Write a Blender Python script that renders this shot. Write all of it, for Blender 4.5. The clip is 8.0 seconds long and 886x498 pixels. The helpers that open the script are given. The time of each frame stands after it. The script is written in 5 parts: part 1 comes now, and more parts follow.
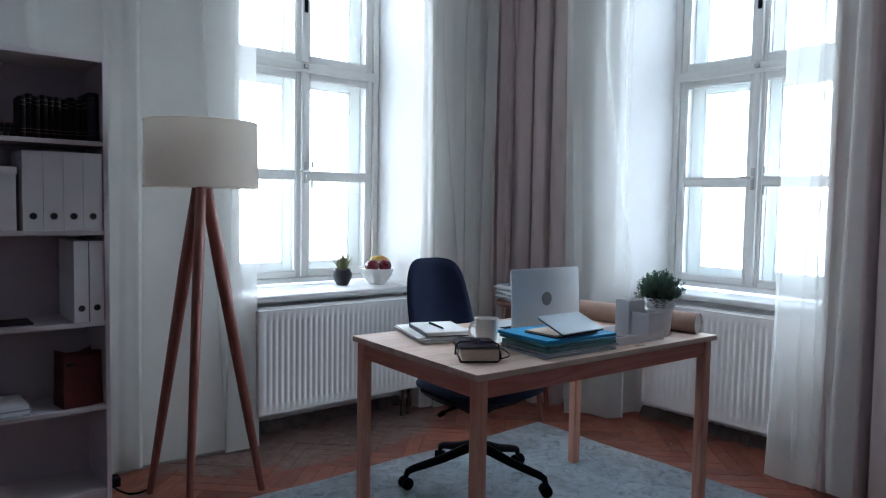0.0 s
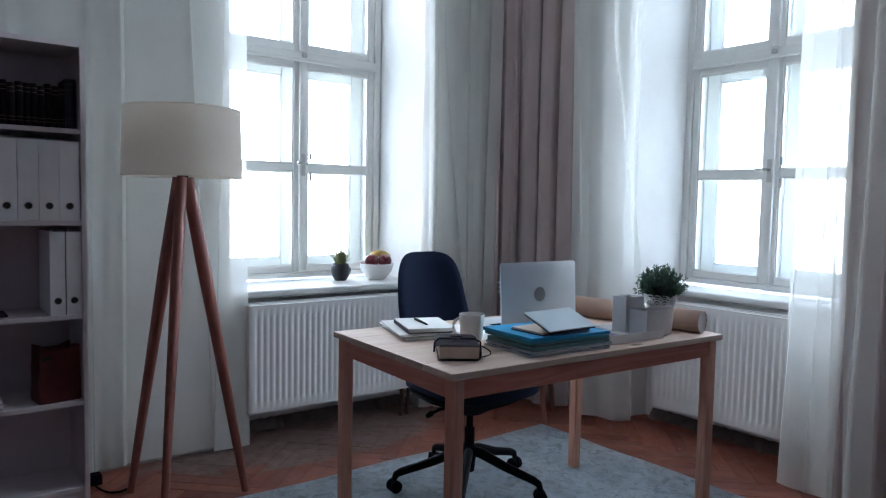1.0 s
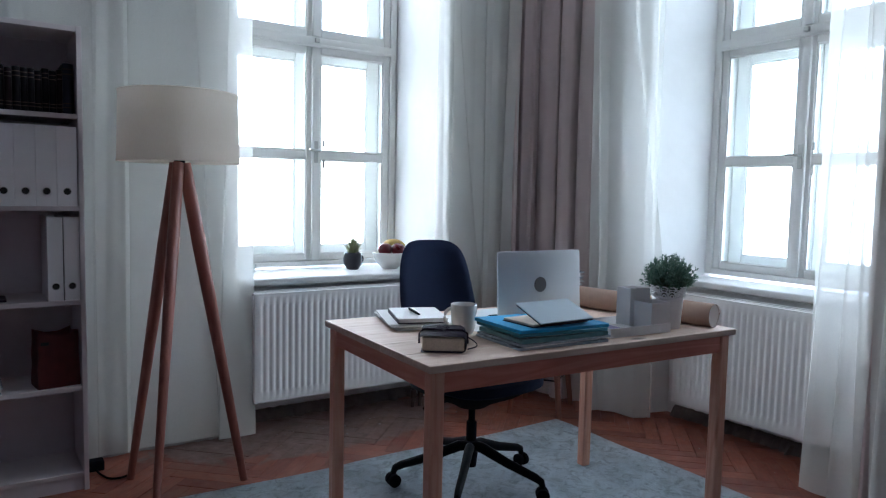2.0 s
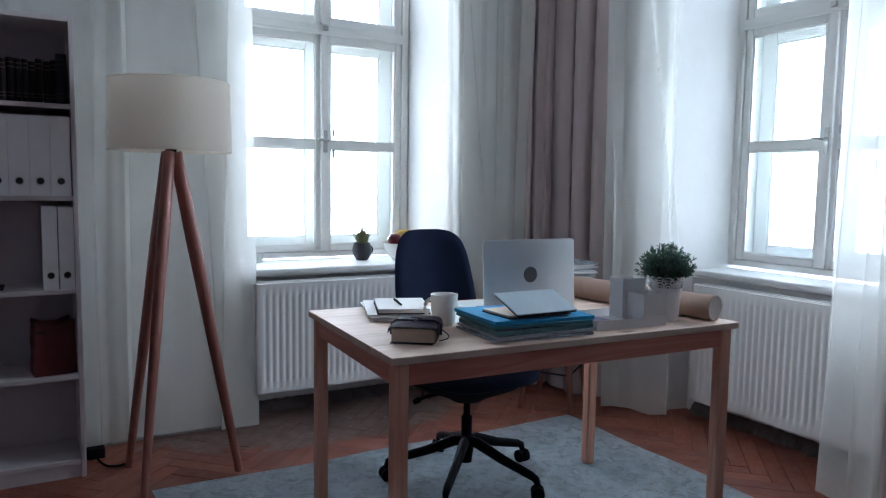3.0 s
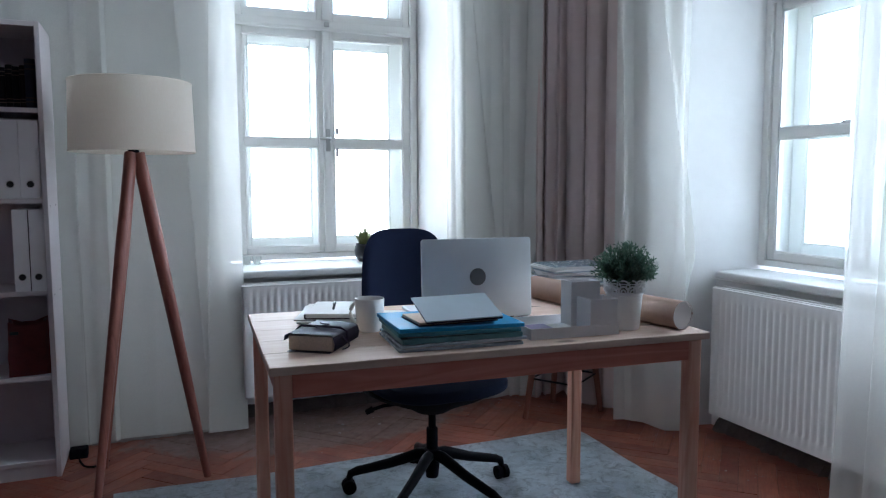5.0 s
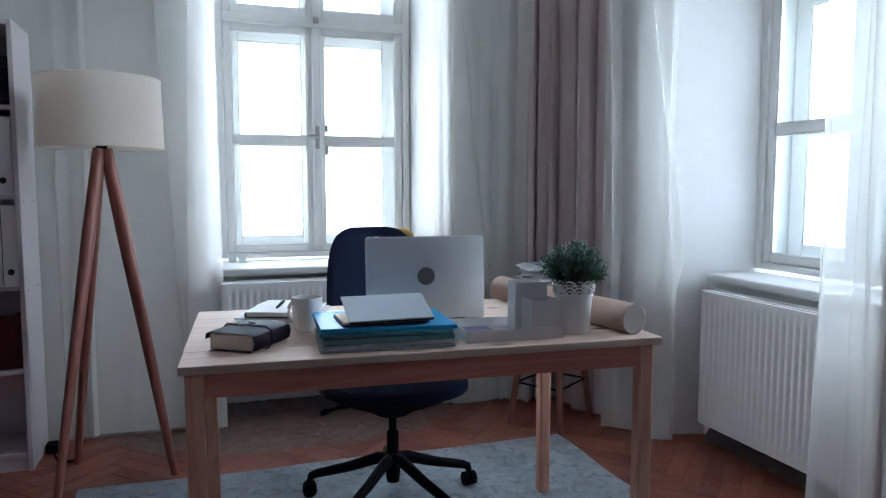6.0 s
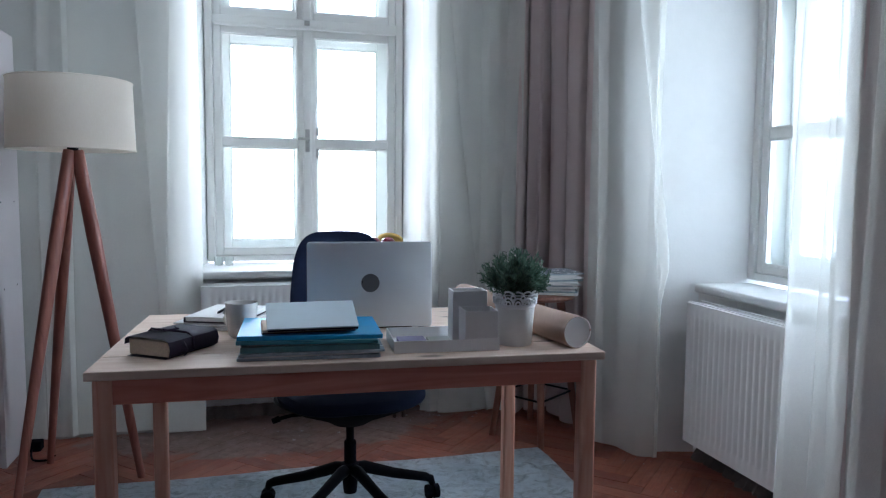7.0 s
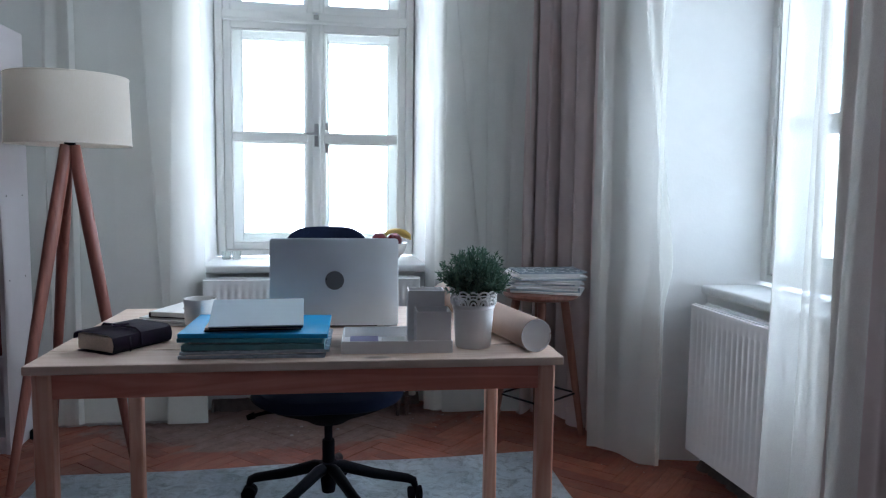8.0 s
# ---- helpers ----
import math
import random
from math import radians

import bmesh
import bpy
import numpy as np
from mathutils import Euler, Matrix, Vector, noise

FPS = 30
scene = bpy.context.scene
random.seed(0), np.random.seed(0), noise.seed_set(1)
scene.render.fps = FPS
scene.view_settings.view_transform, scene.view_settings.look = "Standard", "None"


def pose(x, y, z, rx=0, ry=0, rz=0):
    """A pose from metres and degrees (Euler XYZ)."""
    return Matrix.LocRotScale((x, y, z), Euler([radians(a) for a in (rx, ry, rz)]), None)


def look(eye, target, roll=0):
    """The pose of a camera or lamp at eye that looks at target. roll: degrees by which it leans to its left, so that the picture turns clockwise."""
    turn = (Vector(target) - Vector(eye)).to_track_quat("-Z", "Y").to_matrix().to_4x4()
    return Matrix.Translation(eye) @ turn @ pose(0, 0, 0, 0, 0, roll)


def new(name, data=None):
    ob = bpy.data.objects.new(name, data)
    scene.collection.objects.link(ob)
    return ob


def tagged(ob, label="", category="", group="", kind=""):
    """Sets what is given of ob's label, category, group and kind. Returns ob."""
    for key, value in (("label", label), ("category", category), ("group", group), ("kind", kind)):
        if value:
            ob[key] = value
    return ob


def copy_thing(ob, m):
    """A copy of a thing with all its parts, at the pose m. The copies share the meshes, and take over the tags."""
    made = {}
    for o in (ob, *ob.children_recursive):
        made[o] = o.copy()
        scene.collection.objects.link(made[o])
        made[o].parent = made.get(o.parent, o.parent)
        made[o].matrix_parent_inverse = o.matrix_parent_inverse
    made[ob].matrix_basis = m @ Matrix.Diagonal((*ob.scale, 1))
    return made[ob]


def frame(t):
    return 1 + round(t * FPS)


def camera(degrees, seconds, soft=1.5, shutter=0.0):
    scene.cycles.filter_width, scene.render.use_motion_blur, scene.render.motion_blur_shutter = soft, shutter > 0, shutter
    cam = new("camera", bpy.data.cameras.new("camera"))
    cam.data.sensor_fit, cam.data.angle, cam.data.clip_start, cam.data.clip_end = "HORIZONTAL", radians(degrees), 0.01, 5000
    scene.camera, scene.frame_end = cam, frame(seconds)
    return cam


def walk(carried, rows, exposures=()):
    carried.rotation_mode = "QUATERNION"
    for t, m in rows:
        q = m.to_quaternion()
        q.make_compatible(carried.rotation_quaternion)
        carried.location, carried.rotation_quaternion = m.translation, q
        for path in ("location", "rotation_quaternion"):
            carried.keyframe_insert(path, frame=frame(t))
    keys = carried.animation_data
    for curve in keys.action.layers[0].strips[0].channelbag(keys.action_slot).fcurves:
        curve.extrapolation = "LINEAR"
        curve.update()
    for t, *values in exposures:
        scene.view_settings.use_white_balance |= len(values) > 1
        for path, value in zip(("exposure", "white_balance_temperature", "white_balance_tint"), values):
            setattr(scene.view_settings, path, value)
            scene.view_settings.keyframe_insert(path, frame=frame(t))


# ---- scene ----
cam = camera(63.9, 8.0, 1.2)
PATH = [
    (0, (0.387, 0.788, 1.225), (1.664, 2.323, 1.098), 1.0),
    (0.5, (0.489, 0.79, 1.202), (1.738, 2.347, 1.076), 1.0),
    (1, (0.59, 0.797, 1.193), (1.805, 2.38, 1.063), 1.1),
    (1.5, (0.687, 0.791, 1.19), (1.853, 2.41, 1.045), 1.3),
    (2, (0.788, 0.771, 1.177), (1.899, 2.427, 1.02), 1.2),
    (3.5, (1.139, 0.699, 1.152), (2.066, 2.462, 0.972), 0.6),
    (4, (1.265, 0.682, 1.146), (2.129, 2.477, 0.972), 0.3),
    (4.5, (1.405, 0.672, 1.147), (2.205, 2.497, 0.972), 0.0),
    (6, (1.845, 0.628, 1.13), (2.47, 2.52, 0.955), -0.0),
    (6.5, (1.995, 0.62, 1.126), (2.563, 2.531, 0.957), 0.2),
    (7, (2.138, 0.616, 1.131), (2.647, 2.543, 0.968), 0.5),
    (7.5, (2.278, 0.626, 1.132), (2.71, 2.572, 0.969), 0.6),
    (8, (2.406, 0.625, 1.136), (2.757, 2.586, 0.957), 0.7),
]
walk(cam, [(t, look(eye, target, roll)) for t, eye, target, roll in PATH],
     [(0.0, 3.34, 5490, 11)])

# ---- light ----
world = bpy.data.worlds.new("world")
scene.world = world
world.use_nodes = True
wn = world.node_tree.nodes
sky = wn.new("ShaderNodeTexSky")
sky.sky_type = "NISHITA"
sky.sun_disc = False
sky.sun_elevation = radians(42)
sky.sun_rotation = radians(188.5)
sky.air_density = 1.0
sky.dust_density = 0.7
sky.ozone_density = 1.0
wn["Background"].inputs["Strength"].default_value = 0.15
world.node_tree.links.new(sky.outputs["Color"], wn["Background"].inputs["Color"])
sun_data = bpy.data.lights.new("sun", "SUN")
sun_data.energy = 1.5
sun_data.angle = radians(12)
sun_data.color = (1.0, 0.96, 0.9)
sun = new("sun", sun_data)
sun.matrix_world = look((-1.5, -10.0, 9.1), (0, 0, 0))


def window_light(name, place, target, width, height, watts, colour):
    """The sky's light in a window opening, facing into the room."""
    data = bpy.data.lights.new(name, "AREA")
    data.shape = "RECTANGLE"
    data.size, data.size_y = width, height
    data.energy = watts
    data.spread = radians(128)
    data.color = colour
    new(name, data).matrix_world = look(place, target)


window_light("window_light_north", (2.41, 4.72, 1.75), (2.41, 0, 1.75), 1.03, 2.06, 5.1, (0.985, 0.985, 0.955))
window_light("window_light_east", (4.41, 2.7025, 1.75), (0, 2.7025, 1.75), 1.02, 2.06, 4.5, (0.945, 0.985, 0.975))


# ---- mesh helpers ----
def box(bm, x0, x1, y0, y1, z0, z1, m=None):
    vs = [bm.verts.new(Vector((x, y, z)) if m is None else m @ Vector((x, y, z)))
          for x in (x0, x1) for y in (y0, y1) for z in (z0, z1)]
    for f in ((0, 1, 3, 2), (4, 6, 7, 5), (0, 4, 5, 1), (2, 3, 7, 6), (0, 2, 6, 4), (1, 5, 7, 3)):
        bm.faces.new([vs[i] for i in f])
    return vs


def tube(bm, pts, radii, seg=12, squash=1.0, caps=True):
    """A round bar through pts with a radius at each."""
    rings = []
    for i, p in enumerate(pts):
        p = Vector(p)
        a, b = Vector(pts[max(i - 1, 0)]), Vector(pts[min(i + 1, len(pts) - 1)])
        q = (b - a).normalized().to_track_quat("Z", "Y")
        rings.append([bm.verts.new(p + q @ Vector((radii[i] * math.cos(k * math.tau / seg), squash * radii[i] * math.sin(k * math.tau / seg), 0)))
                      for k in range(seg)])
    for r, s in zip(rings, rings[1:]):
        for k in range(seg):
            bm.faces.new((r[k], r[(k + 1) % seg], s[(k + 1) % seg], s[k]))
    if caps:
        bm.faces.new(rings[0][::-1])
        bm.faces.new(rings[-1])
    return rings


def lathe(bm, profile, seg=32, centre=(0, 0, 0)):
    """A turned form from (radius, z) rows."""
    c = Vector(centre)
    rings = []
    for r, z in profile:
        if r < 1e-5:
            rings.append([bm.verts.new(c + Vector((0, 0, z)))])
        else:
            rings.append([bm.verts.new(c + Vector((r * math.cos(k * math.tau / seg), r * math.sin(k * math.tau / seg), z))) for k in range(seg)])
    for a, b in zip(rings, rings[1:]):
        for k in range(seg):
            n = (k + 1) % seg
            if len(a) == 1 and len(b) > 1:
                bm.faces.new((a[0], b[n], b[k]))
            elif len(b) == 1 and len(a) > 1:
                bm.faces.new((a[k], a[n], b[0]))
            elif len(a) > 1:
                bm.faces.new((a[k], a[n], b[n], b[k]))


def bevel(bm, width, segments=2, angle=0.6):
    bm.normal_update()
    edges = [e for e in bm.edges if len(e.link_faces) == 2 and e.calc_face_angle(0) > angle]
    bmesh.ops.bevel(bm, geom=edges, offset=width, segments=segments, affect="EDGES", profile=0.5, clamp_overlap=True)


def mesh(name, bm, material, smooth=True):
    me = bpy.data.meshes.new(name)
    bmesh.ops.recalc_face_normals(bm, faces=bm.faces)
    bm.to_mesh(me)
    bm.free()
    if smooth:
        me.polygons.foreach_set("use_smooth", [True] * len(me.polygons))
        me.set_sharp_from_angle(angle=radians(38))
        flat = me.attributes.get("flat")
        if flat:
            rounded = [d.value == 0 for d in flat.data]
            me.attributes.remove(flat)
            me.polygons.foreach_set("use_smooth", rounded)
    if material:
        me.materials.append(material)
    return me


def part(name, bm, material, parent, label="", smooth=True):
    """Links a bmesh as one mesh object under a thing or a part."""
    ob = new(name, mesh(name, bm, material, smooth))
    ob.parent = parent
    if label:
        ob["label"] = label
    return ob


def thing(name, m, label, category, group="", kind=""):
    ob = new(name)
    ob.empty_display_size = 0.1
    ob.matrix_basis = m
    return tagged(ob, label, category, group, kind)


def solid(name, bm, material, label, category, kind="", m=None, smooth=True, group=""):
    ob = new(name, mesh(name, bm, material, smooth))
    if m is not None:
        ob.matrix_basis = m
    return tagged(ob, label, category, group, kind)


def bx(x0, x1, y0, y1, z0, z1, r=0.0, seg=2):
    bm = bmesh.new()
    box(bm, x0, x1, y0, y1, z0, z1)
    if r:
        bevel(bm, r, seg)
        flat = bm.faces.layers.int.new("flat")
        for f in sorted(bm.faces, key=lambda f: -f.calc_area())[:6]:
            f[flat] = 1
    return bm


# ---- materials ----
class Mat:
    """A node material being put together."""

    def __init__(self, name, rough=0.6, metal=0.0, spec=0.5):
        self.m = bpy.data.materials.new(name)
        self.m.use_nodes = True
        self.t = self.m.node_tree
        self.b = self.t.nodes["Principled BSDF"]
        self.b.inputs["Roughness"].default_value = rough
        self.b.inputs["Metallic"].default_value = metal
        self.b.inputs["Specular IOR Level"].default_value = spec

    def n(self, kind, **values):
        node = self.t.nodes.new("ShaderNode" + kind)
        for k, v in values.items():
            node.inputs[k.replace("_", " ")].default_value = v
        return node

    def link(self, a, b):
        self.t.links.new(a, b)

    def coords(self, which="Object", scale=(1, 1, 1), rot=(0, 0, 0)):
        c = self.n("TexCoord")
        mp = self.n("Mapping")
        mp.inputs["Scale"].default_value = scale
        mp.inputs["Rotation"].default_value = rot
        self.link(c.outputs[which], mp.inputs["Vector"])
        return mp.outputs["Vector"]

    def noise(self, vec, scale, detail=4.0, rough=0.55, dist=0.0):
        nz = self.n("TexNoise", Scale=scale, Detail=detail, Roughness=rough, Distortion=dist)
        self.link(vec, nz.inputs["Vector"])
        return nz.outputs["Fac"]

    def ramp(self, fac, *stops):
        r = self.n("ValToRGB")
        els = r.color_ramp.elements
        while len(els) < len(stops):
            els.new(0.5)
        for e, (p, c) in zip(els, stops):
            e.position = p
            e.color = (*c, 1) if len(c) == 3 else c
        self.link(fac, r.inputs["Fac"])
        return r.outputs["Color"]

    def mix(self, fac, a, b, blend="MIX"):
        mx = self.t.nodes.new("ShaderNodeMix")
        mx.data_type = "RGBA"
        mx.blend_type = blend
        for sock, v in ((mx.inputs[0], fac), (mx.inputs[6], a), (mx.inputs[7], b)):
            if isinstance(v, bpy.types.NodeSocket):
                self.link(v, sock)
            elif isinstance(v, tuple):
                sock.default_value = (*v, 1)
            else:
                sock.default_value = v
        return mx.outputs[2]

    def bump(self, height, strength, distance=0.01, to=None):
        bp = self.n("Bump", Strength=strength, Distance=distance)
        self.link(height, bp.inputs["Height"])
        self.link(bp.outputs["Normal"], (to or self.b).inputs["Normal"])
        return bp

    def colour(self, c):
        if isinstance(c, tuple):
            self.b.inputs["Base Color"].default_value = (*c, 1)
        else:
            self.link(c, self.b.inputs["Base Color"])
        return self


def g(v):
    return (v, v, v)


def painted(name, base, rough, var=0.06, scale=6, bump=0.15, fine=140):
    """Painted or plastered surface, blotched at two scales."""
    m = Mat(name, rough)
    v = m.coords()
    lo = tuple(c * (1 - var) for c in base)
    c1 = m.ramp(m.noise(v, scale, 6, 0.6), (0.3, lo), (0.7, base))
    c2 = m.mix(m.ramp(m.noise(v, scale * 7, 5, 0.65), (0.42, g(0.0)), (0.8, g(0.35))), c1, tuple(c * (1 - 1.6 * var) for c in base))
    m.colour(c2)
    m.bump(m.noise(v, fine, 4), bump, 0.004)
    return m.m


def wood(name, light, dark, axis="x", rough=0.45, knots=True, scale=1.0, spec=0.5):
    """Plain-sawn wood, grain along one axis of the object."""
    m = Mat(name, rough, 0.0, spec)
    s = {"x": (0.6, 9, 9), "y": (9, 0.6, 9), "z": (9, 9, 0.6)}[axis]
    v = m.coords("Object", tuple(k * scale for k in s))
    info = m.n("ObjectInfo")
    add = m.n("VectorMath")
    add.operation = "ADD"
    mul = m.n("VectorMath")
    mul.operation = "SCALE"
    m.link(v, add.inputs[0])
    comb = m.n("CombineXYZ")
    for k in ("X", "Y", "Z"):
        m.link(info.outputs["Random"], comb.inputs[k])
    m.link(comb.outputs[0], mul.inputs[0])
    mul.inputs["Scale"].default_value = 37.0
    m.link(mul.outputs[0], add.inputs[1])
    v = add.outputs[0]
    rings = m.noise(v, 1.3, 3, 0.5, 0.9)
    band = m.n("Math")
    band.operation = "PINGPONG"
    band.inputs[1].default_value = 0.07
    m.link(rings, band.inputs[0])
    grain = m.ramp(band.outputs[0], (0.0, dark), (0.07, light))
    fine = m.noise(v, 9.0, 5, 0.7)
    col = m.mix(m.ramp(fine, (0.35, g(0.0)), (0.75, g(0.45))), grain, dark)
    if knots:
        vk = m.coords("Object", tuple(0.55 if k < 1 else 1.3 for k in s))
        vo = m.n("TexVoronoi", Scale=6.5, Randomness=1.0)
        m.link(vk, vo.inputs["Vector"])
        col = m.mix(m.ramp(vo.outputs["Distance"], (0.06, g(0.85)), (0.14, g(0.0))), col, tuple(c * 0.28 for c in dark))
    m.colour(col)
    m.link(m.ramp(fine, (0.2, g(rough - 0.08)), (0.8, g(rough + 0.15))), m.b.inputs["Roughness"])
    m.bump(fine, 0.12, 0.002)
    return m.m


def plain(name, base, rough=0.5, metal=0.0, var=0.12, scale=30, bump=0.05, spec=0.5, fine=400):
    m = Mat(name, rough, metal, spec)
    v = m.coords()
    nz = m.noise(v, scale, 5, 0.6)
    m.colour(m.ramp(nz, (0.3, tuple(c * (1 - var) for c in base)), (0.7, base)))
    m.link(m.ramp(nz, (0.2, g(max(rough - 0.06, 0.03))), (0.8, g(min(rough + 0.08, 1)))), m.b.inputs["Roughness"])
    m.bump(m.noise(v, fine, 3), bump, 0.001)
    return m.m


def sheer(name, base, clear, through_share):
    """Thin cloth: part open weave, part glowing through, part plain."""
    m = Mat(name, 0.9)
    t = m.t
    v = m.coords("Object", (1, 1, 1))
    weave = m.noise(v, 900, 2)
    broad = m.ramp(m.noise(v, 3.0, 4), (0.3, tuple(c * 0.93 for c in base)), (0.7, base))
    col = m.mix(m.ramp(weave, (0.3, g(0.0)), (0.8, g(0.3))), broad, tuple(c * 0.85 for c in base))
    dif = m.n("BsdfDiffuse", Roughness=0.9)
    trl = m.n("BsdfTranslucent")
    trp = m.n("BsdfTransparent")
    m.link(col, dif.inputs["Color"])
    m.link(col, trl.inputs["Color"])
    m1 = m.n("MixShader", Fac=through_share)
    m.link(dif.outputs[0], m1.inputs[1])
    m.link(trl.outputs[0], m1.inputs[2])
    m2 = m.n("MixShader", Fac=clear)
    m.link(m1.outputs[0], m2.inputs[1])
    m.link(trp.outputs[0], m2.inputs[2])
    m.link(m2.outputs[0], t.nodes["Material Output"].inputs["Surface"])
    if clear:
        open_weave = m.ramp(m.noise(v, 500, 3), (0.3, g(clear - 0.08)), (0.7, g(clear + 0.08)))
        m.link(open_weave, m2.inputs["Fac"])
    return m.m


def pane_glass(name):
    m = Mat(name, 0.0)
    gl = m.n("BsdfGlass", Roughness=0.0, IOR=1.45, Color=(0.97, 0.985, 0.98, 1))
    m.link(gl.outputs[0], m.t.nodes["Material Output"].inputs["Surface"])
    return m.m


def parquet():
    """Oiled oak strips: tone from strip to strip, grain along each, a scuffed grey patch by the window."""
    m = Mat("parquet", 0.42)
    v = m.coords("UV", (1.2, 14, 1))
    info = m.n("ObjectInfo")
    geo = m.n("NewGeometry")
    tone = m.n("Math")
    tone.operation = "ADD"
    m.link(info.outputs["Random"], tone.inputs[0])
    m.link(geo.outputs["Random Per Island"], tone.inputs[1])
    wrap = m.n("Math")
    wrap.operation = "FRACT"
    m.link(tone.outputs[0], wrap.inputs[0])
    base = m.ramp(wrap.outputs[0], (0.0, (0.21, 0.053, 0.032)), (0.5, (0.30, 0.085, 0.050)), (1.0, (0.40, 0.125, 0.075)))
    off = m.n("VectorMath")
    off.operation = "ADD"
    m.link(v, off.inputs[0])
    cmb = m.n("CombineXYZ")
    sc = m.n("Math")
    sc.operation = "MULTIPLY"
    sc.inputs[1].default_value = 50.0
    m.link(wrap.outputs[0], sc.inputs[0])
    m.link(sc.outputs[0], cmb.inputs["X"])
    m.link(cmb.outputs[0], off.inputs[1])
    grain = m.noise(off.outputs[0], 9.0, 5, 0.65, 0.4)
    col = m.mix(m.ramp(grain, (0.35, g(0.0)), (0.75, g(0.6))), base, (0.07, 0.025, 0.012))
    pos = geo.outputs["Position"]
    d = m.n("VectorMath")
    d.operation = "DISTANCE"
    st = m.n("VectorMath")
    st.operation = "MULTIPLY"
    st.inputs[1].default_value = (0.55, 1.25, 1)
    m.link(pos, st.inputs[0])
    m.link(st.outputs[0], d.inputs[0])
    d.inputs[1].default_value = (2.25 * 0.55, 4.02 * 1.25, 0)
    wob = m.noise(pos, 5.0, 6, 0.7, 0.6)
    sub = m.n("Math")
    sub.operation = "MULTIPLY_ADD"
    sub.inputs[1].default_value = 0.5
    m.link(wob, sub.inputs[0])
    m.link(d.outputs["Value"], sub.inputs[2])
    worn = m.ramp(sub.outputs[0], (0.66, g(0.82)), (0.72, g(0.0)))
    grey = m.ramp(m.noise(pos, 18, 6, 0.7), (0.3, (0.095, 0.070, 0.062)), (0.7, (0.27, 0.215, 0.19)))
    col = m.mix(worn, col, grey)
    grime = m.ramp(m.noise(pos, 4.5, 8, 0.75, 1.0), (0.44, g(0.0)), (0.68, g(0.5)))
    col = m.mix(grime, col, (0.115, 0.045, 0.034))
    dust = m.ramp(m.noise(pos, 2.2, 7, 0.72), (0.50, g(0.0)), (0.80, g(0.40)))
    col = m.mix(dust, col, (0.30, 0.18, 0.12))
    m.colour(col)
    m.link(m.ramp(m.noise(pos, 7, 6, 0.7), (0.3, g(0.32)), (0.7, g(0.62))), m.b.inputs["Roughness"])
    m.bump(grain, 0.12, 0.003)
    return m.m


def rug_cloth():
    """Low grey-blue pile with a faded, broken ornament."""
    m = Mat("rug_pile", 0.95, 0, 0.15)
    v = m.coords()
    big = m.noise(v, 3.5, 8, 0.72, 0.8)
    mid = m.noise(v, 16, 8, 0.75, 1.2)
    col = m.ramp(big, (0.3, (0.38, 0.44, 0.49)), (0.62, (0.64, 0.70, 0.745)))
    col = m.mix(m.ramp(mid, (0.48, g(0.0)), (0.64, g(0.7))), col, (0.15, 0.175, 0.205))
    vo = m.n("TexVoronoi", Scale=7.0)
    vo.feature = "DISTANCE_TO_EDGE"
    m.link(v, vo.inputs["Vector"])
    col = m.mix(m.ramp(vo.outputs["Distance"], (0.02, g(0.28)), (0.06, g(0.0))), col, (0.42, 0.44, 0.45))
    m.colour(col)
    m.bump(m.noise(v, 380, 3), 0.6, 0.006)
    m.b.inputs["Sheen Weight"].default_value = 0.25
    return m.m


def shade_cloth():
    m = Mat("shade_cloth", 0.9)
    v = m.coords("Object", (1, 1, 0.25))
    weave = m.noise(v, 260, 3, 0.6)
    col = m.ramp(weave, (0.3, (0.92, 0.875, 0.81)), (0.7, (0.95, 0.91, 0.855)))
    dif = m.n("BsdfDiffuse", Roughness=0.8)
    trl = m.n("BsdfTranslucent")
    m.link(col, dif.inputs["Color"])
    m.link(col, trl.inputs["Color"])
    mx = m.n("MixShader", Fac=0.58)
    m.link(dif.outputs[0], mx.inputs[1])
    m.link(trl.outputs[0], mx.inputs[2])
    m.link(mx.outputs[0], m.t.nodes["Material Output"].inputs["Surface"])
    m.bump(weave, 0.1, 0.001, dif)
    return m.m


WALL = painted("wall_plaster", (0.85, 0.85, 0.835), 0.85, 0.07, 2.5, 0.14, 90)
# colour of the unseen walls, set to dim and cool the bounced light
BOUNCE_WALL = painted("bounce_wall_tint", (0.38, 0.345, 0.43), 0.85, 0.07, 2.5, 0.14, 90)
CEIL = painted("ceiling_plaster", (0.87, 0.87, 0.855), 0.9, 0.04, 2.0, 0.2, 90)
JOINERY = painted("window_paint", (0.81, 0.805, 0.775), 0.4, 0.03, 9, 0.12, 160)
SILL = painted("sill_paint", (0.72, 0.72, 0.71), 0.5, 0.10, 12, 0.15, 120)
RADIATOR = painted("radiator_enamel", (0.87, 0.87, 0.855), 0.35, 0.05, 8, 0.03, 200)
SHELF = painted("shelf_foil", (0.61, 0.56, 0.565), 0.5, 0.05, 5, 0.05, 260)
CRUMB = painted("broken_plaster", (0.50, 0.47, 0.45), 0.95, 0.35, 14, 0.9, 40)
# dark colour that paints in the shade of the gap under the radiators
GAP_SHADE = painted("gap_shade", (0.20, 0.17, 0.16), 0.95, 0.4, 18, 0.9, 40)
GLASS = pane_glass("glass")
SHEER = sheer("sheer_voile", (0.97, 0.975, 0.935), 0.40, 0.52)
TAUPE = sheer("taupe_cloth", (0.62, 0.525, 0.51), 0.0, 0.06)
PARQUET = parquet()
RUG = rug_cloth()
SHADE = shade_cloth()
